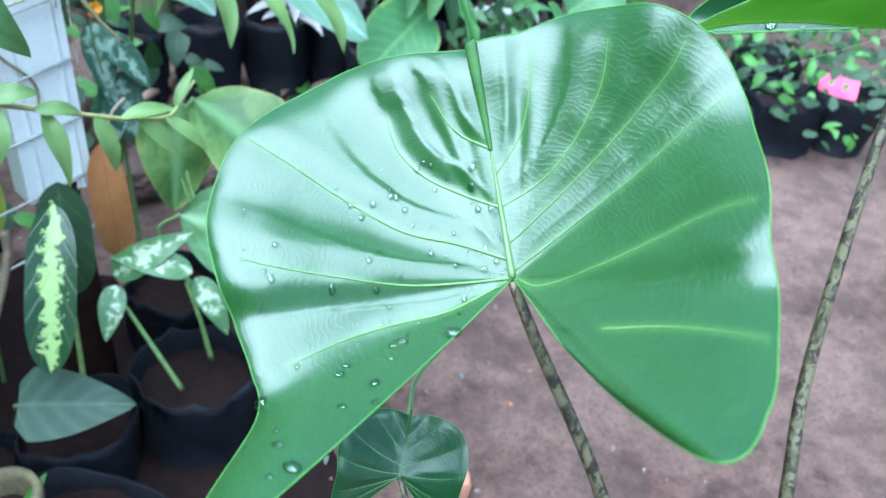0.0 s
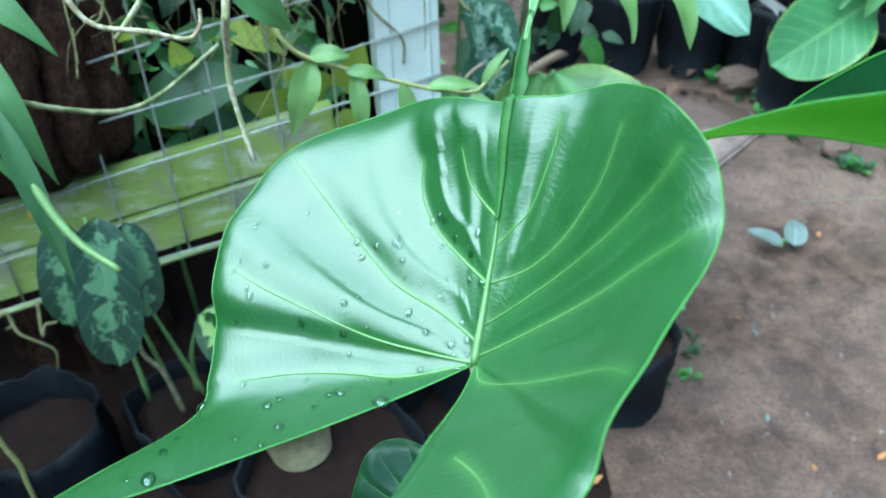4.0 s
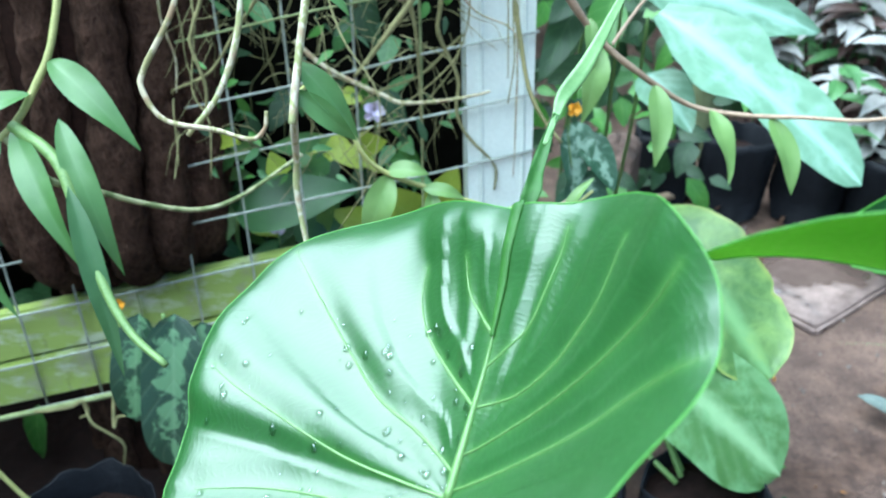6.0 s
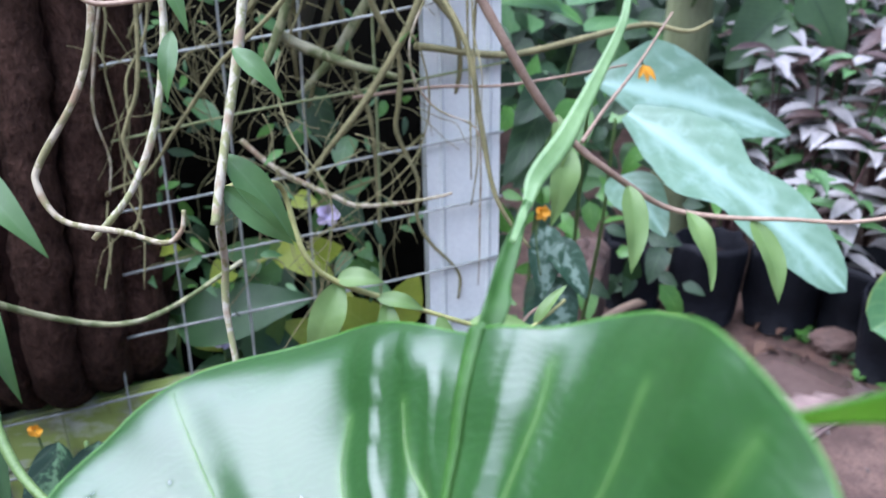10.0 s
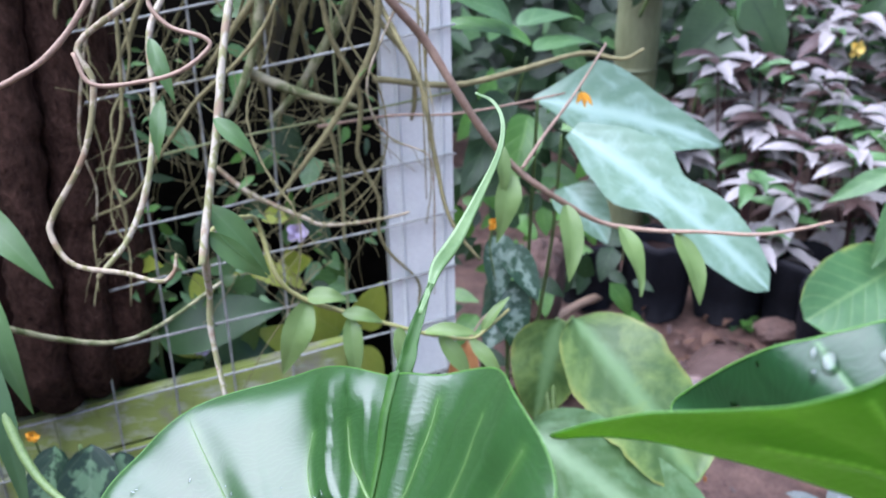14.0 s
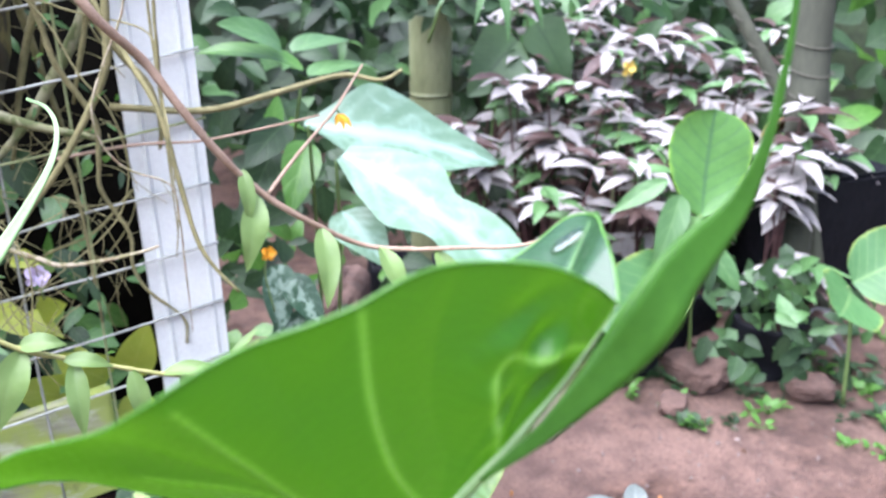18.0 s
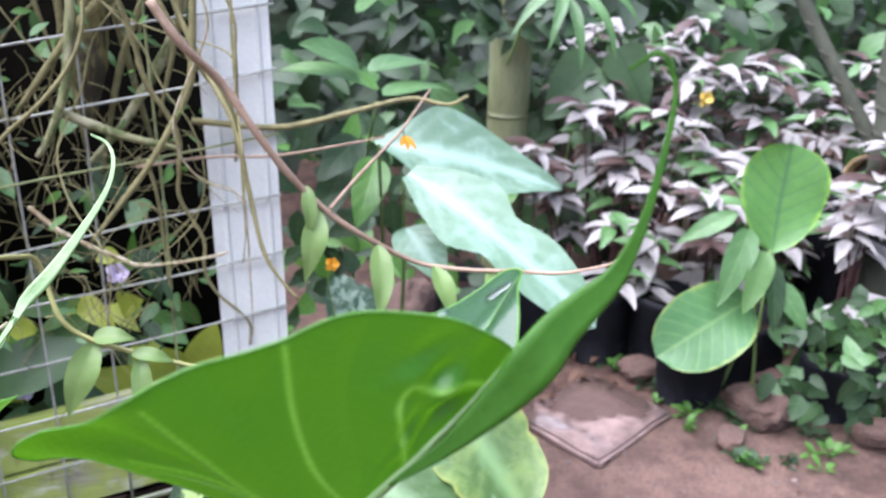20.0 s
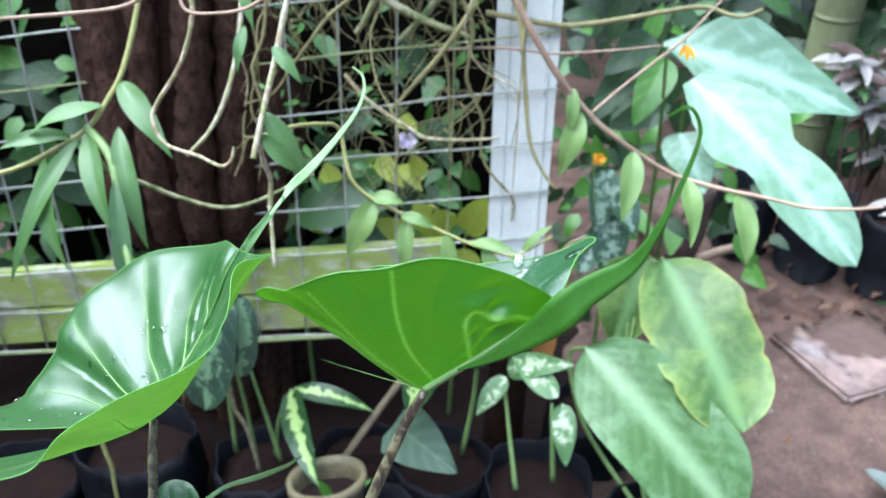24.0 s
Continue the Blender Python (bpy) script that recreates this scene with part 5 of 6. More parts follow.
blossom("orange_flower", (0.29, -0.01, 0.39), 0.014, M_ORANGE, "small drooping orange flower at the end of a twig", 3, [(0.29, -0.005, 0.392), (0.285, -0.02, 0.4)], 1.0)
blossom("orange_flower", (0.21, 0.08, 0.192), 0.011, M_ORANGE, "small orange flower on a green stem", 5, [(0.205, 0.085, 0.16), (0.215, 0.09, 0.1)])
blossom("orange_flower", (-0.36, -0.12, 0.07), 0.008, M_ORANGE, "tiny orange flower near the trunk", 5, [(-0.36, -0.11, 0.03)])
blossom("yellow_flower", (1.12, 0.62, 0.29), 0.02, M_YFLOWER, "small yellow flower among the variegated shrubs", 5, [(1.12, 0.63, 0.2), (1.12, 0.64, -0.1)])
blossom("lilac_flower", (-0.057, -0.02, 0.244), 0.014, M_LILAC, "pale lilac flower caught in the mesh", 5, [(-0.055, -0.01, 0.21)])
blossom("lilac_flower", (-0.19, 0.04, 0.07), 0.013, M_LILAC, "pale lilac flower behind the mesh", 5, [(-0.19, 0.045, 0.03)])


def root_tangle():
    """Air roots and old canes that hang over and behind the mesh."""
    t = thing("air_roots", (-0.1, 0.05, 0.75), "tangle of hanging olive air roots and mossy canes over the mesh", "roots")
    rnd = random.Random(7)
    for i in range(26):     # thin ones that wander
        p = Vector((rnd.uniform(-0.27, 0.07), rnd.uniform(-0.1, 0.14), rnd.uniform(0.58, 0.78)))
        d = Vector((rnd.uniform(-0.5, 0.5), rnd.uniform(-0.1, 0.1), -1)).normalized()
        pts, end = [p], rnd.choice((0.14, 0.22, 0.3, 0.36, 0.42))
        while pts[-1].z > end and len(pts) < 16:
            d = (d + Vector((rnd.uniform(-0.55, 0.55), rnd.uniform(-0.2, 0.2), rnd.uniform(-0.35, 0.25)))).normalized()
            if d.z > -0.25:
                d.z = -0.25
            q = pts[-1] + d * rnd.uniform(0.035, 0.065)
            q.x, q.y = max(-0.28, min(0.09, q.x)), max(-0.12, min(0.2, q.y))
            pts.append(q)
        r = rnd.choice((0.0011, 0.0016, 0.0022, 0.003))
        part("root", tube(pts, [r * 1.2, r, r * 0.45], 6, 4, lumpy=0.14, seed=i), M_ROOT if i % 7 == 0 else M_OLIVE, t)
    for i in range(13):     # thick mossy canes, most of them leaning the same way
        a = Vector((rnd.uniform(-0.2, 0.06), rnd.uniform(-0.04, 0.14), rnd.uniform(0.6, 0.74)))
        lean = rnd.uniform(-0.22, -0.04) if i % 3 else rnd.uniform(0.0, 0.1)
        b = a + Vector((lean, rnd.uniform(-0.06, 0.06), rnd.uniform(-0.34, -0.2)))
        m = (a + b) / 2 + Vector((rnd.uniform(-0.02, 0.02), 0, rnd.uniform(-0.02, 0.02)))
        r = rnd.uniform(0.0038, 0.0068)
        part("mossy_cane", tube([a + Vector((0.02, 0, 0.15)), a, m, b], [r, r, r * 0.8, r * 0.35], 8, 6, lumpy=0.09, seed=i), M_OLIVE, t)
    for pts, r, m in ((((0.058, -0.04, 0.62), (0.048, -0.04, 0.508), (0.039, -0.04, 0.456), (-0.006, -0.04, 0.38), (-0.046, -0.04, 0.329), (-0.077, -0.04, 0.292)), 0.0042, M_OLIVE),
                      (((0.07, 0.03, 0.6), (0.024, 0.03, 0.5), (-0.011, 0.03, 0.445), (-0.04, 0.03, 0.403), (-0.08, 0.03, 0.361)), 0.0066, M_MOSSCANE),
                      (((-0.091, -0.02, 0.433), (-0.066, -0.02, 0.42), (-0.03, -0.02, 0.405), (0.025, -0.02, 0.388)), 0.0058, M_MOSSCANE),
                      (((-0.06, -0.03, 0.6), (-0.075, -0.03, 0.511), (-0.086, -0.03, 0.459), (-0.107, -0.03, 0.411), (-0.122, -0.03, 0.389)), 0.0056, M_MOSSCANE),
                      (((-0.022, -0.01, 0.378), (-0.009, -0.01, 0.357), (-0.003, -0.01, 0.306), (-0.0, -0.01, 0.17)), 0.0024, M_OLIVE),
                      (((-0.2, -0.1, 0.6), (-0.215, -0.1, 0.425), (-0.231, -0.1, 0.375), (-0.237, -0.1, 0.354), (-0.229, -0.1, 0.308), (-0.239, -0.1, 0.271), (-0.256, -0.1, 0.268)), 0.0021, M_OLIVE)):
        part("mossy_cane", tube(pts, [r, r, r * 0.85, r * 0.5], 10, 6, lumpy=0.08, seed=len(pts)), m, t)
    part("mossy_limb", tube([(-0.058, 0.06, 0.8), (-0.062, 0.06, 0.553), (-0.069, 0.06, 0.471), (-0.078, 0.06, 0.4)], [0.026, 0.024, 0.02, 0.008], 14, 8, lumpy=0.07, seed=2), M_MOSSLIMB, t, "dark limb patched with yellow moss")
    return t


M_MOSSLIMB = blotched("mossy_limb", (0.035, 0.03, 0.018), (0.15, 0.14, 0.045), (0.02, 0.017, 0.012), 40)
root_tangle()
for pts in (((-0.473, -0.01, -0.154), (-0.463, -0.03, -0.174), (-0.445, -0.03, -0.196), (-0.429, -0.03, -0.219), (-0.436, -0.03, -0.257), (-0.433, -0.03, -0.282)),
            ((-0.432, -0.01, -0.144), (-0.436, -0.03, -0.186), (-0.427, -0.03, -0.169), (-0.411, -0.03, -0.166), (-0.396, -0.02, -0.145)),
            ((-0.54, -0.01, -0.165), (-0.488, -0.02, -0.153), (-0.472, -0.02, -0.144), (-0.467, -0.02, -0.164), (-0.48, -0.02, -0.173))):
    stem_thing("curled_root", pts, [0.0024, 0.002, 0.0013], M_OLIVE, "thin curled air root under the mossy board", "root")
stem_thing("leafless_vine", [(-0.5, -0.24, -0.02), (-0.466, -0.25, -0.078), (-0.453, -0.25, -0.105), (-0.449, -0.25, -0.151), (-0.444, -0.25, -0.188), (-0.447, -0.25, -0.237), (-0.45, -0.25, -0.41)], [0.0026, 0.003, 0.0032], M_YSTEM, "bent olive leafless vine rising from the bags", "vine")
stem_thing("leafless_sapling", [(-0.305, -0.14, 0.0), (-0.301, -0.15, -0.064), (-0.298, -0.15, -0.108), (-0.294, -0.15, -0.149), (-0.28, -0.15, -0.183), (-0.27, -0.145, -0.27)], [0.0026, 0.003, 0.0034], M_ROOT, "pale leafless sapling rising from a black bag", "plant")
stem_thing("leaning_stake", [(0.012, -0.028, 0.0), (0.003, -0.038, -0.037), (-0.045, -0.07, -0.105), (-0.093, -0.103, -0.173), (-0.15, -0.14, -0.26)], [0.0055, 0.006, 0.0062], M_STAKE, "leaning brown wooden stake in a black bag", "stake")


def rootlets():
    rnd = random.Random(9)
    bm = bmesh.new()
    for i in range(170):
        x, y, z = rnd.uniform(-0.26, 0.05), rnd.uniform(-0.07, 0.14), rnd.uniform(0.2, 0.5)
        p = Vector((x, y, z))
        pts = [p]
        d = Vector((rnd.uniform(-1, 1), rnd.uniform(-0.4, 0.4), rnd.uniform(-1, 0.3))).normalized()
        for k in range(4):
            d = (d + Vector((rnd.uniform(-0.6, 0.6), rnd.uniform(-0.3, 0.3), rnd.uniform(-0.7, 0.3)))).normalized()
            pts.append(pts[-1] + d * rnd.uniform(0.012, 0.03))
        tube(pts, [0.0007, 0.0004], 4, 3, bm=bm)
    return tagged(mesh_object("fine_rootlets", bm, M_OLIVE), "web of fine brown-green rootlets in the mesh", "roots", kind="stuff")


rootlets()


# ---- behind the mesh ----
def void_sheet():
    # near-black sheet added so that the gap behind the mesh reads dark
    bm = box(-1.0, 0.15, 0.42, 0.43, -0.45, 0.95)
    return tagged(mesh_object("shade_cloth", bm, M_VOID), "black sheet added for the dark gap behind the mesh", "cloth", kind="structure")


void_sheet()


def foliage(name, label, n, lo, hi, size, mats, seed, shape="ovate", face=(0, -0.8, 0.6), ratio=0.5):
    """Uncountable leaves in a mass: one mesh a colour."""
    for k, mat in enumerate(mats):
        rnd = random.Random(seed * 17 + k)
        bm = bmesh.new()
        for i in range(n // len(mats)):
            b = Vector([rnd.uniform(a, c) for a, c in zip(lo, hi)])
            s = rnd.uniform(*size)
            d = Vector((rnd.uniform(-1, 1), rnd.uniform(-0.9, 0.3), rnd.uniform(-0.9, 0.6))).normalized()
            up = Vector(face) + Vector((rnd.uniform(-0.5, 0.5), rnd.uniform(-0.4, 0.4), rnd.uniform(-0.3, 0.5)))
            leaf(b, b + d * s, s * ratio * rnd.uniform(0.8, 1.2), up, shape, rnd.uniform(0, 0.12), 0.2, 0.03, nl=5, nw=2, seed=i, bm=bm)
        tagged(mesh_object(name, bm, mat), label, "foliage", kind="stuff")


foliage("mesh_foliage", "leaves of shrubs growing behind the mesh", 130, (-0.95, 0.06, -0.1), (0.0, 0.34, 0.5), (0.04, 0.09), (L_BUSH, L_BRIGHT, L_MID), 1)
foliage("mesh_foliage", "small green leaves and fern tips caught in the roots", 150, (-0.28, -0.06, 0.14), (0.05, 0.13, 0.62), (0.012, 0.034), (L_BRIGHT, L_MID, L_BUSH), 31, shape="lance", ratio=0.35)
foliage("mesh_foliage", "yellow-green leaves low behind the mesh", 70, (-0.3, 0.04, -0.02), (0.0, 0.2, 0.2), (0.03, 0.07), (L_VINE, L_MID, L_YELLOW, L_ORCHID), 51)
foliage("mesh_foliage", "bright leaves high behind the mesh", 60, (-0.3, 0.5, 0.35), (0.3, 0.9, 1.0), (0.06, 0.12), (L_BRIGHT, L_BUSH), 2)
plant("teal_leaf_plant", "large dull blue-green leaf low behind the mesh", (-0.25, 0.12, -0.3), [[(-0.25, 0.12, -0.35), (-0.25, 0.08, 0.0), (-0.24, 0.04, 0.085)]],
      [((-0.24, 0.04, 0.085), (-0.08, 0.05, 0.11), 0.075, (0, -0.7, 0.8), "ovate", 0.1), ((-0.17, 0.06, 0.06), (-0.06, 0.05, 0.0), 0.06, (0, -0.8, 0.8), "ovate", 0.1)], L_DARK)
plant("yellowing_plant", "yellow-green leaves behind the foot of the mesh", (0.0, 0.1, -0.3), [[(0.0, 0.1, -0.36), (0.01, 0.09, -0.1), (0.02, 0.08, 0.05)]],
      [((0.02, 0.08, 0.05), (0.05, 0.06, 0.13), 0.05, (0, -1, 0.3), "ovate", 0.03), ((0.0, 0.08, 0.04), (-0.06, 0.05, 0.11), 0.06, (0, -1, 0.4), "ovate", 0.03), ((-0.02, 0.08, 0.02), (-0.12, 0.05, 0.08), 0.06, (0, -1, 0.4), "ovate", 0.03), ((0.02, 0.07, 0.03), (0.03, 0.05, -0.06), 0.05, (0, -1, 0.3), "ovate", 0.03)], L_YELLOW)


# ---- beds beyond the post ----
L_LITTER = leaf_material("dry_brown_leaf", (0.06, 0.03, 0.018), (0.17, 0.09, 0.05), (0.16, 0.08, 0.04), 0.75, lines=5)


def slab_with_puddle():
    t = thing("path_slab", (0.8, 0.38, GROUND), "worn concrete slab in the path with a shallow wet hollow", "slab", kind="structure")
    bm = box(-0.13, 0.13, -0.11, 0.11, -0.02, 0.012, 0.006)
    bmesh.ops.subdivide_edges(bm, edges=bm.edges, cuts=3, use_grid_fill=True)
    for v in bm.verts:
        v.co += Vector((noise.noise(v.co * 18), noise.noise(v.co * 18 + Vector((3, 0, 0))), 0.3 * noise.noise(v.co * 30))) * 0.008
    part("slab", set_down(bm, (0.8, 0.385, GROUND - 0.01), (1, -1, 28)), M_SLAB, t)
    return t


slab_with_puddle()


def lump(name, place, size, mat, label, category, seed=0, angular=0.25):
    bm = bmesh.new()
    bmesh.ops.create_icosphere(bm, subdivisions=4, radius=1.0)
    for v in bm.verts:
        q = v.co * (1 + angular * noise.noise(v.co * 1.5 + Vector((seed * 7.3, 0, 0))) + 0.12 * noise.noise(v.co * 4 + Vector((seed, 2, 0))) + 0.05 * noise.noise(v.co * 11 + Vector((seed, 5, 0))))
        m = max(abs(q.x), abs(q.y), abs(q.z))
        q = q.lerp(q / m * 0.85, 0.45)
        v.co = Vector((q.x * size[0], q.y * size[1], q.z * size[2]))
    set_down(bm, place, (seed * 7 % 13 - 6, seed * 5 % 11 - 5, seed * 47 % 360))
    return tagged(mesh_object(name, bm, mat, smooth=False), label, category)


lump("brick_piece", (0.335, -0.485, GROUND + 0.012), (0.026, 0.022, 0.024), M_BRICK, "broken orange-red brick piece lying on the soil", "brick", 3, 0.1)
for i, (x, y, s) in enumerate([(1.02, 0.22, 0.03), (1.14, 0.3, 0.06), (1.24, 0.36, 0.06), (0.98, 0.52, 0.04), (0.42, 0.46, 0.07), (0.52, 0.4, 0.05), (1.32, 0.16, 0.04)]):
    lump("stone", (x, y, GROUND + s * 0.3), (s * 1.3, s, s * 0.6), M_STONE, "brown-grey stone edging the planting bed", "stone", i + 1)
lump("stone", (0.44, 0.6, -0.2), (0.12, 0.06, 0.12), M_STONE, "upright brown stone behind the post", "stone", 9)


def grit():
    rnd = random.Random(5)
    bm = bmesh.new()
    for i in range(900):
        x, y = rnd.uniform(0.05, 1.6), rnd.uniform(-0.9, 0.7)
        s = rnd.choice((0.0012, 0.0016, 0.002, 0.003, 0.005))
        bmesh.ops.create_icosphere(bm, subdivisions=1, radius=s, matrix=pose(x, y, ground_z(x, y) + 0.2 * s, rnd.uniform(0, 90), rnd.uniform(0, 90), 0) @ Matrix.Diagonal((1.4, 1, 0.6, 1)))
    return tagged(mesh_object("grit", bm, M_GRIT, smooth=False), "pale grit and crumbs scattered on the soil", "gravel", kind="stuff")


M_GRIT = plain_material("grit", (0.07, 0.045, 0.035), (0.34, 0.27, 0.23), 9, 0.9, 0.4)
grit()


def rosettes(label, n, xs, ys, size, mats, seed):
    """Small weeds: each a tuft of leaves that spread from one point on the soil."""
    for k, mat in enumerate(mats):
        rnd = random.Random(seed * 31 + k)
        bm = bmesh.new()
        for i in range(n // len(mats)):
            x, y = rnd.uniform(*xs), rnd.uniform(*ys)
            o, s0 = Vector((x, y, ground_z(x, y) - 0.002)), rnd.uniform(*size)
            for j in range(rnd.randint(5, 10)):
                a = rnd.uniform(0, 6.28)
                d = Vector((math.cos(a), math.sin(a), rnd.uniform(0.2, 1.5))).normalized()
                s = s0 * rnd.uniform(0.6, 1.2)
                st = o + d * s * 0.5
                leaf(st, st + (d + Vector((0, 0, -0.35))) * s, s * rnd.uniform(0.4, 0.65), Vector((-d.x * 0.4, -d.y * 0.4, 1)), "ovate", 0.1, 0.2, 0.04, nl=5, nw=2, seed=j, bm=bm)
                tube([o, st], s * 0.03, 4, 1, bm=bm)
        tagged(mesh_object("weeds", bm, mat), label, "weeds", kind="stuff")


rosettes("small green weeds along the edge of the path", 26, (0.37, 0.5), (-0.24, -0.06), (0.01, 0.02), (L_BUSH, L_BRIGHT), 5)
rosettes("small green weeds under the shrubs", 90, (0.92, 1.7), (0.3, 0.75), (0.02, 0.045), (L_BUSH, L_BRIGHT, L_BUSH), 6)
rosettes("low leafy weeds between the stones", 60, (1.0, 1.5), (0.1, 0.42), (0.015, 0.032), (L_BRIGHT, L_BUSH, L_BUSH), 9)
rosettes("small ferny weeds between the black bags", 16, (-0.6, -0.18), (-0.4, -0.2), (0.012, 0.025), (L_BUSH, L_BRIGHT), 10)
rosettes("low leaves beside the slab", 40, (1.25, 1.75), (-0.2, 0.3), (0.02, 0.045), (L_BRIGHT, L_BUSH), 8)
foliage("weeds", "leafy mid-green seedlings at the bed's edge", 110, (1.12, 0.1, -0.27), (1.4, 0.34, -0.05), (0.035, 0.07), (L_BUSH, L_BUSH, L_MID), 41, face=(-0.4, -0.8, 0.6))
foliage("low_shrub", "dark low leaves behind the steel post", 150, (0.17, 0.35, GROUND), (0.62, 1.0, 0.22), (0.04, 0.09), (L_BUSH, L_BUSH, L_BRIGHT), 21)
foliage("weeds", "leafy seedlings in the bags by the path", 380, (1.55, -0.5, GROUND + 0.08), (2.1, 0.0, GROUND + 0.26), (0.022, 0.055), (L_BRIGHT, L_BUSH, L_BUSH), 7, face=(-0.4, -0.4, 0.8))


def shared_leaf(name, length, width, shape, sag):
    bm = leaf((0, 0, 0), (0, length, 0), width, (0, 0, 1), shape, sag, 0.25, 0.04, nl=8, nw=4)
    me = bpy.data.meshes.new(name)
    bm.to_mesh(me)
    bm.free()
    me.polygons.foreach_set("use_smooth", [True] * len(me.polygons))
    return me


def leaf_copy(me, parent, place, way, up, size):
    y = Vector(way).normalized()
    z = Vector(up)
    z = (z - y * z.dot(y)).normalized()
    x = y.cross(z)
    m = Matrix((x, y, z)).transposed().to_4x4()
    ob = new("leaf", me)
    ob.matrix_world = Matrix.Translation(place) @ m @ Matrix.Scale(size, 4)
    ob.parent = parent
    ob.matrix_parent_inverse = parent.matrix_world.inverted()
    return ob


PALE_MESHES = []
for mat in (L_PALE, L_PALE, L_MAROON, L_PALE, L_MID):
    me = shared_leaf("pale_leaf", 0.1, 0.042, "lance", 0.12)
    me.materials.append(mat)
    PALE_MESHES.append(me)


def pale_shrub(x, y, top, spread, seed):
    """A shrub of drooping star-shaped leaf clusters on thin maroon stems."""
    rnd = random.Random(seed)
    z = ground_at(x)
    t = thing("pink_variegated_shrub", (x, y, z), "shrub with clusters of drooping silvery white and maroon leaves", "shrub", "pale variegated shrubs")
    for s in range(6):
        e = Vector((x + rnd.uniform(-spread, spread), y + rnd.uniform(-spread, spread) * 0.7, top - rnd.uniform(0, 0.28)))
        part("stem", tube([(x, y, z), (Vector((x, y, z)) + e) / 2 + Vector((rnd.uniform(-0.03, 0.03), 0, 0)), e], [0.004, 0.003, 0.002], 6, 4), M_STEMDARK, t)
        for k in range(8):
            a = 2 * math.pi * k / 8 + rnd.uniform(-0.3, 0.3)
            way = Vector((math.cos(a), math.sin(a), rnd.uniform(-0.55, 0.1)))
            leaf_copy(rnd.choice(PALE_MESHES), t, e + Vector((0, 0, rnd.uniform(-0.025, 0.025))), way, (rnd.uniform(-0.2, 0.2), -0.2, 1), rnd.uniform(0.7, 1.2))
    return t


M_STEMDARK = plain_material("maroon_stem", (0.03, 0.012, 0.012), (0.1, 0.04, 0.035), 60, 0.7, 0.3)
rs = random.Random(3)
for i in range(22):
    pale_shrub(1.04 + (i % 6) * 0.155 + rs.uniform(-0.06, 0.06), 0.62 + (i // 6) * 0.2 + rs.uniform(-0.06, 0.06), 0.1 + 0.09 * (i // 6) + rs.uniform(-0.03, 0.05), 0.09, 100 + i)
pale_shrub(1.42, 0.42, 0.12, 0.06, 300)
pale_shrub(1.52, 0.5, 0.2, 0.05, 301)
pale_shrub(1.36, 0.3, 0.03, 0.06, 302)
pale_shrub(0.92, 0.88, 0.14, 0.08, 303)

plant("upright_broad_leaf", "broad upright leaf with a dark midrib and bright lime edges", (1.2, 0.4, GROUND), [[(1.2, 0.4, GROUND), (1.19, 0.405, -0.15), (1.194, 0.407, 0.0)]],
      [((1.194, 0.407, 0.0), (1.25, 0.47, 0.22), 0.185, (-0.3, -1, 0.3), "obovate", -0.04)], L_LIME)
plant("small_leaf_clump", "clump of fresh pale green pointed leaves at the bed's edge", (1.08, 0.38, GROUND),
      [[(1.08, 0.38, GROUND), (1.09, 0.35, -0.15), (1.09, 0.32, 0.04)], [(1.09, 0.38, GROUND), (1.12, 0.34, -0.1), (1.11, 0.31, 0.05)]],
      [((1.075, 0.335, 0.09), (0.992, 0.29, -0.05), 0.06, (-0.3, -1, 0.5), "ovate", 0.05), ((1.1, 0.31, 0.05), (1.035, 0.265, -0.06), 0.055, (-0.2, -1, 0.5), "ovate", 0.05), ((1.06, 0.36, 0.115), (0.945, 0.385, 0.05), 0.045, (-0.2, -0.8, 0.8), "lance", 0.08), ((1.12, 0.31, 0.02), (1.1, 0.25, -0.1), 0.05, (0, -1, 0.5), "ovate", 0.05), ((1.13, 0.3, -0.02), (1.17, 0.24, -0.1), 0.055, (0, -1, 0.5), "ovate", 0.05)], [L_MID, L_ORCHID, L_MID, L_BUSH, L_MID])
plant("round_leaf_plant", "rounded dark leaf with a yellow-green edge leaning over the bags", (1.15, 0.34, GROUND), [[(1.15, 0.34, GROUND), (1.13, 0.33, -0.18), (1.1, 0.318, -0.075)]],
      [((1.09, 0.322, -0.06), (0.87, 0.285, -0.145), 0.16, (-0.1, -0.75, 0.7), "round", 0.05)], L_ROUND)
plant("round_leaf_plant", "broad dark leaf with a pale midrib by the path", (1.35, 0.1, GROUND), [[(1.35, 0.1, GROUND), (1.33, 0.1, -0.15), (1.3, 0.1, -0.05)]],
      [((1.31, 0.1, -0.06), (1.2, 0.02, -0.06), 0.14, (-0.2, -0.8, 0.7), "round", 0.05), ((1.32, 0.11, -0.05), (1.44, 0.06, 0.02), 0.15, (-0.2, -0.8, 0.7), "round", 0.05)], L_ROUND)


def bamboo(x, y, r, z1):
    t = thing("bamboo_post", (x, y, GROUND), "thick green bamboo post, cut flat, among the shrubs", "post")
    z, k = GROUND - 0.02, 0
    while z < z1:
        h = min(0.26, z1 - z)
        prof = [(r * 0.9, z), (r, z + 0.012), (r * 0.985, z + h * 0.5), (r, z + h - 0.01), (r * 1.03, z + h)]
        bm = shell_of_turn(prof, 28)
        part("segment", set_down(bm, (x, y, 0)), M_BAMBOO, t)
        z += h
    return t


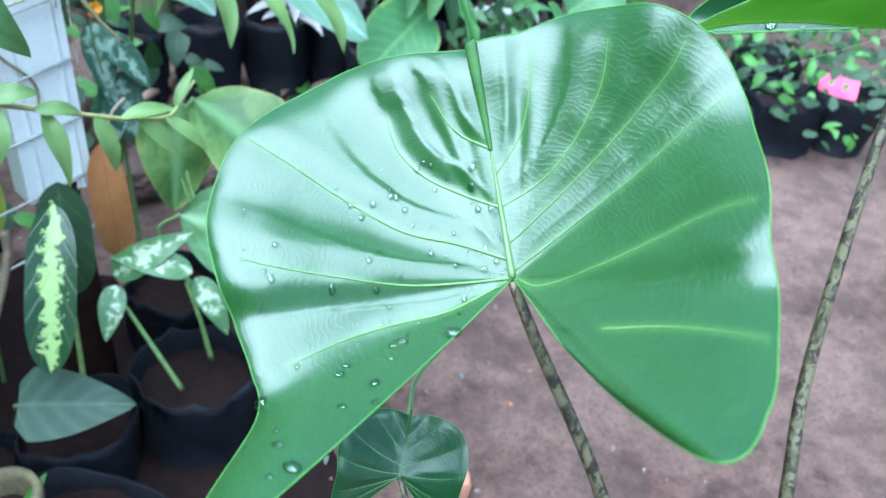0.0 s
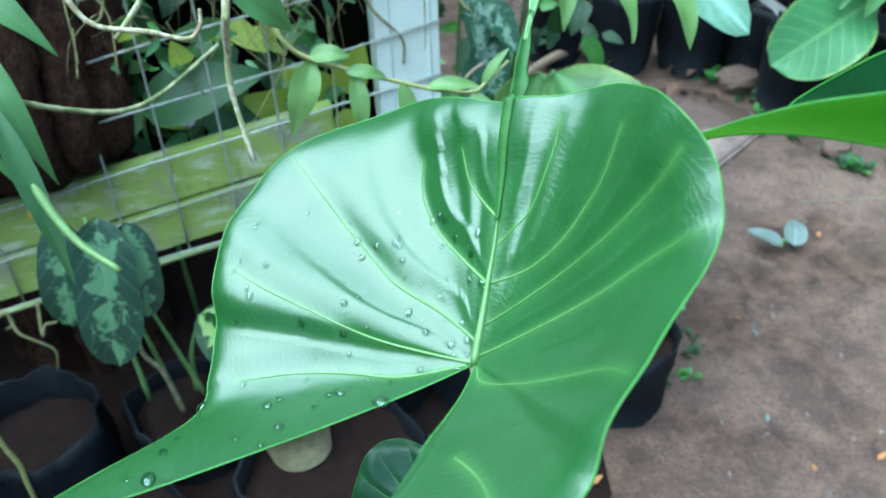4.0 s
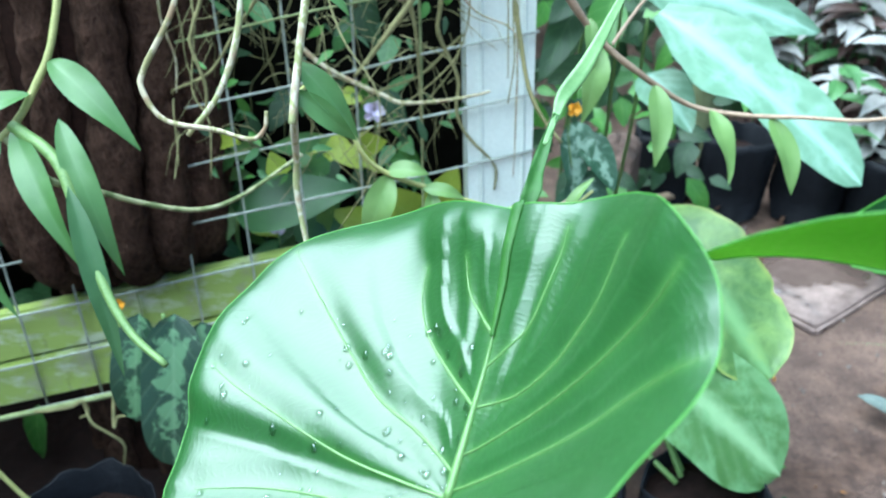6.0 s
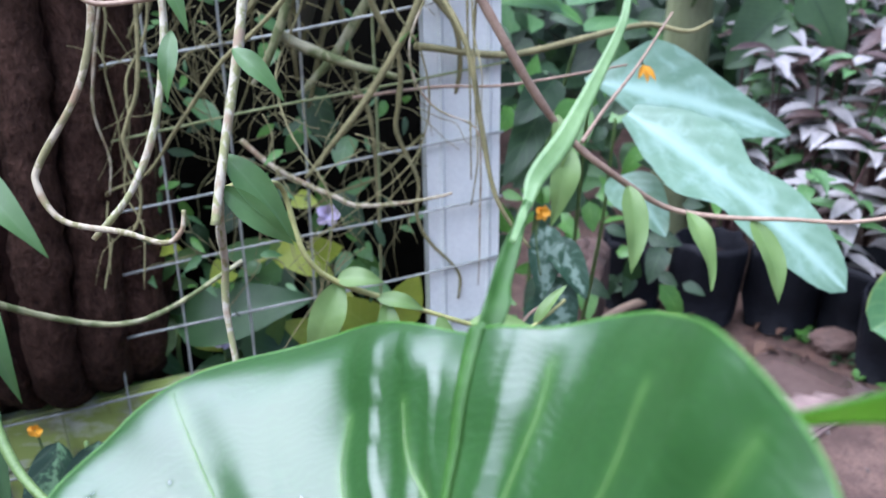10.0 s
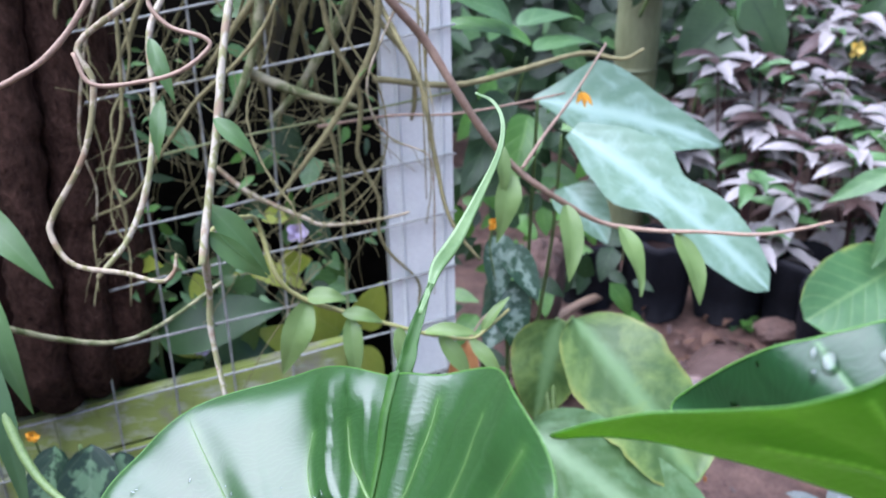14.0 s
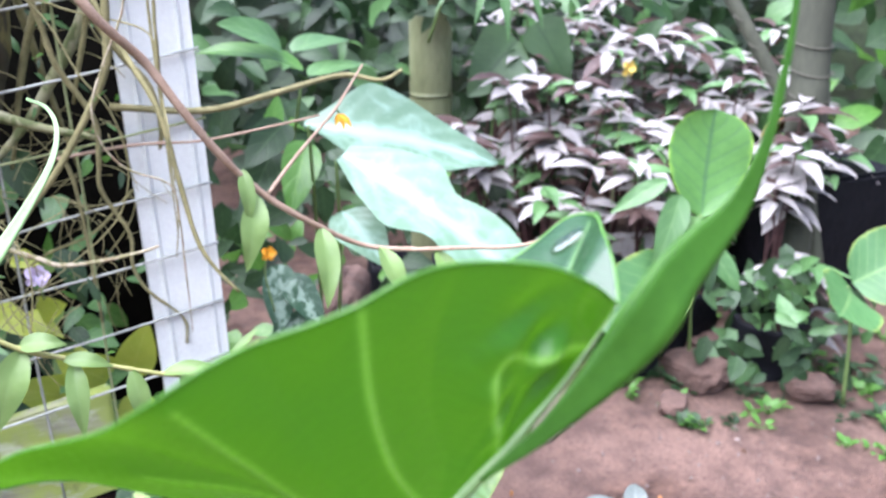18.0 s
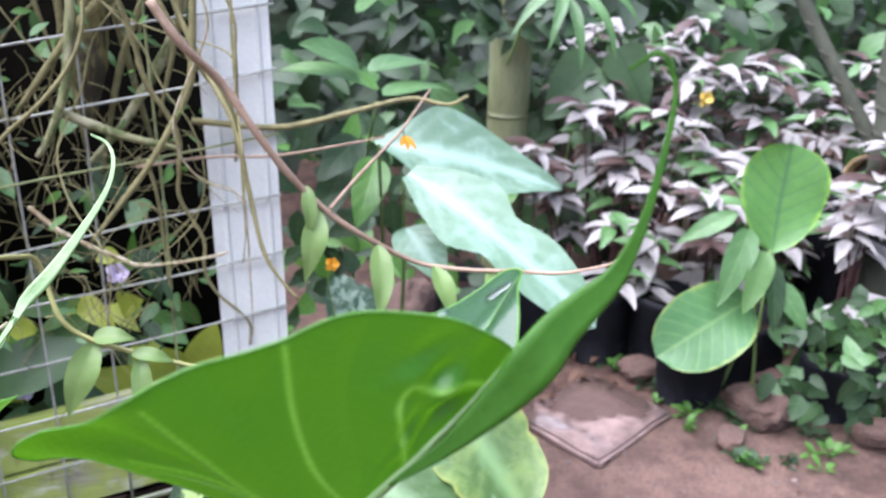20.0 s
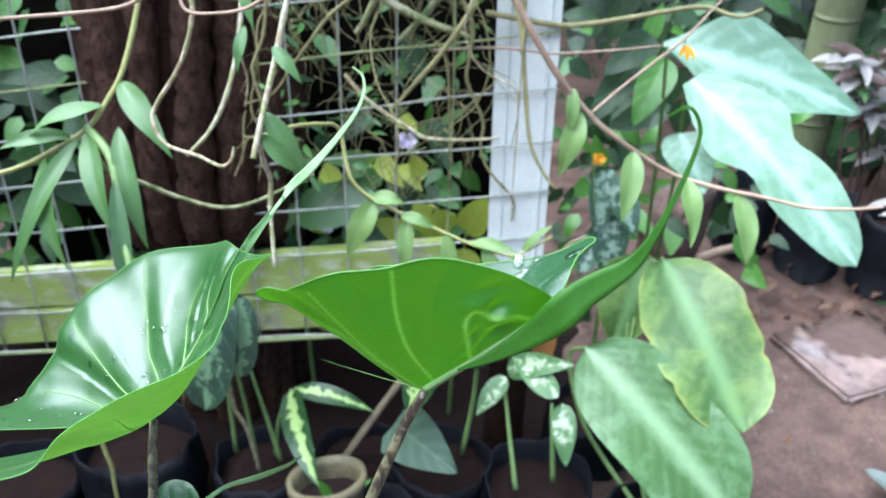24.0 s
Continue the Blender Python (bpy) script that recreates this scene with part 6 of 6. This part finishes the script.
M_SCAR = plain_material("leaf_scar", (0.03, 0.032, 0.02), (0.08, 0.08, 0.055), 60, 0.8, 0.3)
bamboo(0.82, 1.04, 0.054, 0.52)
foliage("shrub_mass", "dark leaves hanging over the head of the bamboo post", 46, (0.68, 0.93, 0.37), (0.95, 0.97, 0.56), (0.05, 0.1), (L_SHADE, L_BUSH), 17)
for i, (r, line) in enumerate([(0.018, [(1.66, 0.46, GROUND - 0.02), (1.57, 0.54, 0.1), (1.496, 0.618, 0.292), (1.415, 0.713, 0.479), (1.33, 0.8, 0.7)]), (0.048, [(1.56, 0.5, GROUND - 0.02), (1.572, 0.53, 0.163), (1.583, 0.568, 0.388), (1.6, 0.6, 1.0)])]):
    t = thing("green_tree", line[0], ("leaning brown-green tree stem with faint leaf scars", "smooth dark green tree stem with faint leaf scars")[i], "tree")
    part("stem", tube(line, [r, r * 0.95, r * 0.9, r * 0.8], 16, 6, lumpy=0.03, seed=i), M_GTRUNK, t)
    for c in smooth_line(line, 6)[3:-2:2]:
        part("leaf_scar", tube([c + Vector((r * math.cos(a), r * math.sin(a), 0.01 * math.sin(a))) for a in [2 * math.pi * k / 12 for k in range(13)]], 0.0022, 5, 2), M_SCAR, t, "pale ring left by a fallen leaf")


def lying_pot():
    t = thing("clay_pot", (1.61, 0.62, 0.04), "old clay pot lying on its side among the shrubs", "plant pot")
    prof = [(0.045, -0.09), (0.058, 0.0), (0.064, 0.0), (0.064, -0.015), (0.05, -0.1)]
    part("pot", set_down(shell_of_turn(prof, 30, 0.02), (1.61, 0.62, 0.075), (78, 0, -60)), M_CLAY, t)
    part("stand", box(1.5, 1.9, 0.5, 0.95, GROUND, 0.005, 0.01), M_BAG, t, "black crate under the pot", smooth=False)
    return t


lying_pot()
plant("climbing_leaf", "large ribbed dark leaves climbing behind the bamboo", (1.0, 1.1, GROUND), [[(1.0, 1.1, GROUND), (1.02, 1.08, 0.1), (1.06, 1.05, 0.29)]],
      [((1.065, 1.044, 0.3), (0.905, 0.999, 0.17), 0.16, (-0.3, -1, 0.4), "heart", 0.05), ((1.12, 1.05, 0.34), (1.2, 1.0, 0.18), 0.13, (0, -1, 0.4), "heart", 0.05)], L_RIB)
plant("glossy_shrub", "shrub with large green glossy leaves behind the post", (0.3, 0.5, GROUND), [[(0.3, 0.5, GROUND), (0.31, 0.45, 0.1), (0.33, 0.35, 0.36)]],
      [((0.33, 0.33, 0.385), (0.17, 0.335, 0.415), 0.06, (0.1, -0.3, 1), "ovate", 0.1), ((0.34, 0.35, 0.37), (0.5, 0.44, 0.345), 0.05, (0, -0.2, 1), "ovate", 0.1), ((0.33, 0.4, 0.4), (0.48, 0.5, 0.385), 0.06, (0, -0.2, 1), "ovate", 0.1), ((0.3, 0.35, 0.3), (0.22, 0.28, 0.25), 0.06, (0, -0.8, 0.6), "ovate", 0.08), ((0.28, 0.35, 0.26), (0.2, 0.25, 0.17), 0.055, (0, -0.8, 0.6), "ovate", 0.08), ((0.32, 0.3, 0.28), (0.27, 0.22, 0.19), 0.06, (0, -0.8, 0.6), "ovate", 0.08), ((0.3, 0.34, 0.42), (0.2, 0.3, 0.46), 0.06, (0, -0.6, 0.8), "ovate", 0.08)], [L_BRIGHT, L_MID, L_MID, L_BUSH, L_BUSH])
plant("hanging_lily", "tuft of narrow bright leaves arching down from above the bamboo", (0.72, 0.55, 0.62), [[(0.76, 0.9, 0.33), (0.74, 0.7, 0.5), (0.72, 0.5, 0.56)]],
      [((0.71, 0.47, 0.53), (0.574, 0.399, 0.45), 0.028, (0, -0.5, 1), "lance", 0.2), ((0.71, 0.45, 0.53), (0.76, 0.358, 0.42), 0.028, (0, -0.6, 1), "lance", 0.2), ((0.7, 0.45, 0.52), (0.697, 0.364, 0.4), 0.026, (0, -0.8, 0.6), "lance", 0.15), ((0.7, 0.46, 0.54), (0.63, 0.36, 0.43), 0.026, (0, -0.6, 0.8), "lance", 0.2), ((0.72, 0.48, 0.54), (0.83, 0.4, 0.46), 0.026, (0, -0.5, 1), "lance", 0.2)], L_MID)
# L_SHADE leaves make the dark gaps, their shade mixed into the green
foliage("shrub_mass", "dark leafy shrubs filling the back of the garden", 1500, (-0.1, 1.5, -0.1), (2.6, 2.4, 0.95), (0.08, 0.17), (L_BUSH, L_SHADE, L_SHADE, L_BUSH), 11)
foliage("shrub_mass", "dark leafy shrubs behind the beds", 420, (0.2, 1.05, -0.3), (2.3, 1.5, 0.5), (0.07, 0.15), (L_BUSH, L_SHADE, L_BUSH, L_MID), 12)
foliage("shrub_mass", "dark leafy shrubs at the side of the garden", 420, (1.9, -0.2, -0.3), (3.0, 1.6, 0.9), (0.09, 0.18), (L_BUSH, L_BRIGHT, L_BUSH), 13)
foliage("shrub_mass", "leaves left of the trunk behind the mesh", 160, (-1.3, 0.1, -0.3), (-0.55, 0.5, 0.9), (0.06, 0.14), (L_BUSH, L_BRIGHT), 14)
foliage("leaf_litter", "scraps of dead leaf scattered over the path", 80, (0.1, -0.8, GROUND - 0.012), (1.3, 0.4, GROUND - 0.004), (0.006, 0.02), (L_LITTER, L_DEAD, L_LITTER, L_SILVER), 61, face=(0, 0, 1))
foliage("leaf_litter", "dry leaves and twigs on the ground under the shrubs", 200, (0.5, 0.45, GROUND - 0.01), (1.6, 1.0, GROUND + 0.02), (0.015, 0.045), (L_LITTER, L_MAROON, L_LITTER), 15, face=(0, 0, 1))
stem_thing("fallen_branch", [(0.45, 0.62, GROUND + 0.01), (0.58, 0.7, GROUND + 0.03), (0.7, 0.77, GROUND + 0.02), (0.85, 0.8, GROUND + 0.05)], [0.012, 0.011, 0.007], M_PINK, "reddish brown branch lying on the ground", "branch")
plant("silver_scrap_leaf", "pale grey-green fallen leaves lying on the path", (0.745, -0.02, GROUND), [[(0.74, -0.02, GROUND), (0.75, -0.01, GROUND + 0.004), (0.76, -0.02, GROUND + 0.003)]],
      [((0.74, -0.02, GROUND + 0.004), (0.7, 0.03, GROUND + 0.008), 0.035, (0, 0, 1), "ovate", 0.1), ((0.76, -0.03, GROUND + 0.004), (0.8, 0.03, GROUND + 0.01), 0.04, (0, 0, 1), "ovate", 0.1)], L_SILVER, "leaf")
bm = box(-0.045, 0.045, -0.001, 0.001, 0, 0.055, 0.0005)
tagged(mesh_object("plant_tag", set_down(bm, (1.81, -0.378, GROUND + 0.118), (-40, 0, -68)), M_TAG, smooth=False), "bright pink plastic plant tag stuck in a bag", "tag")
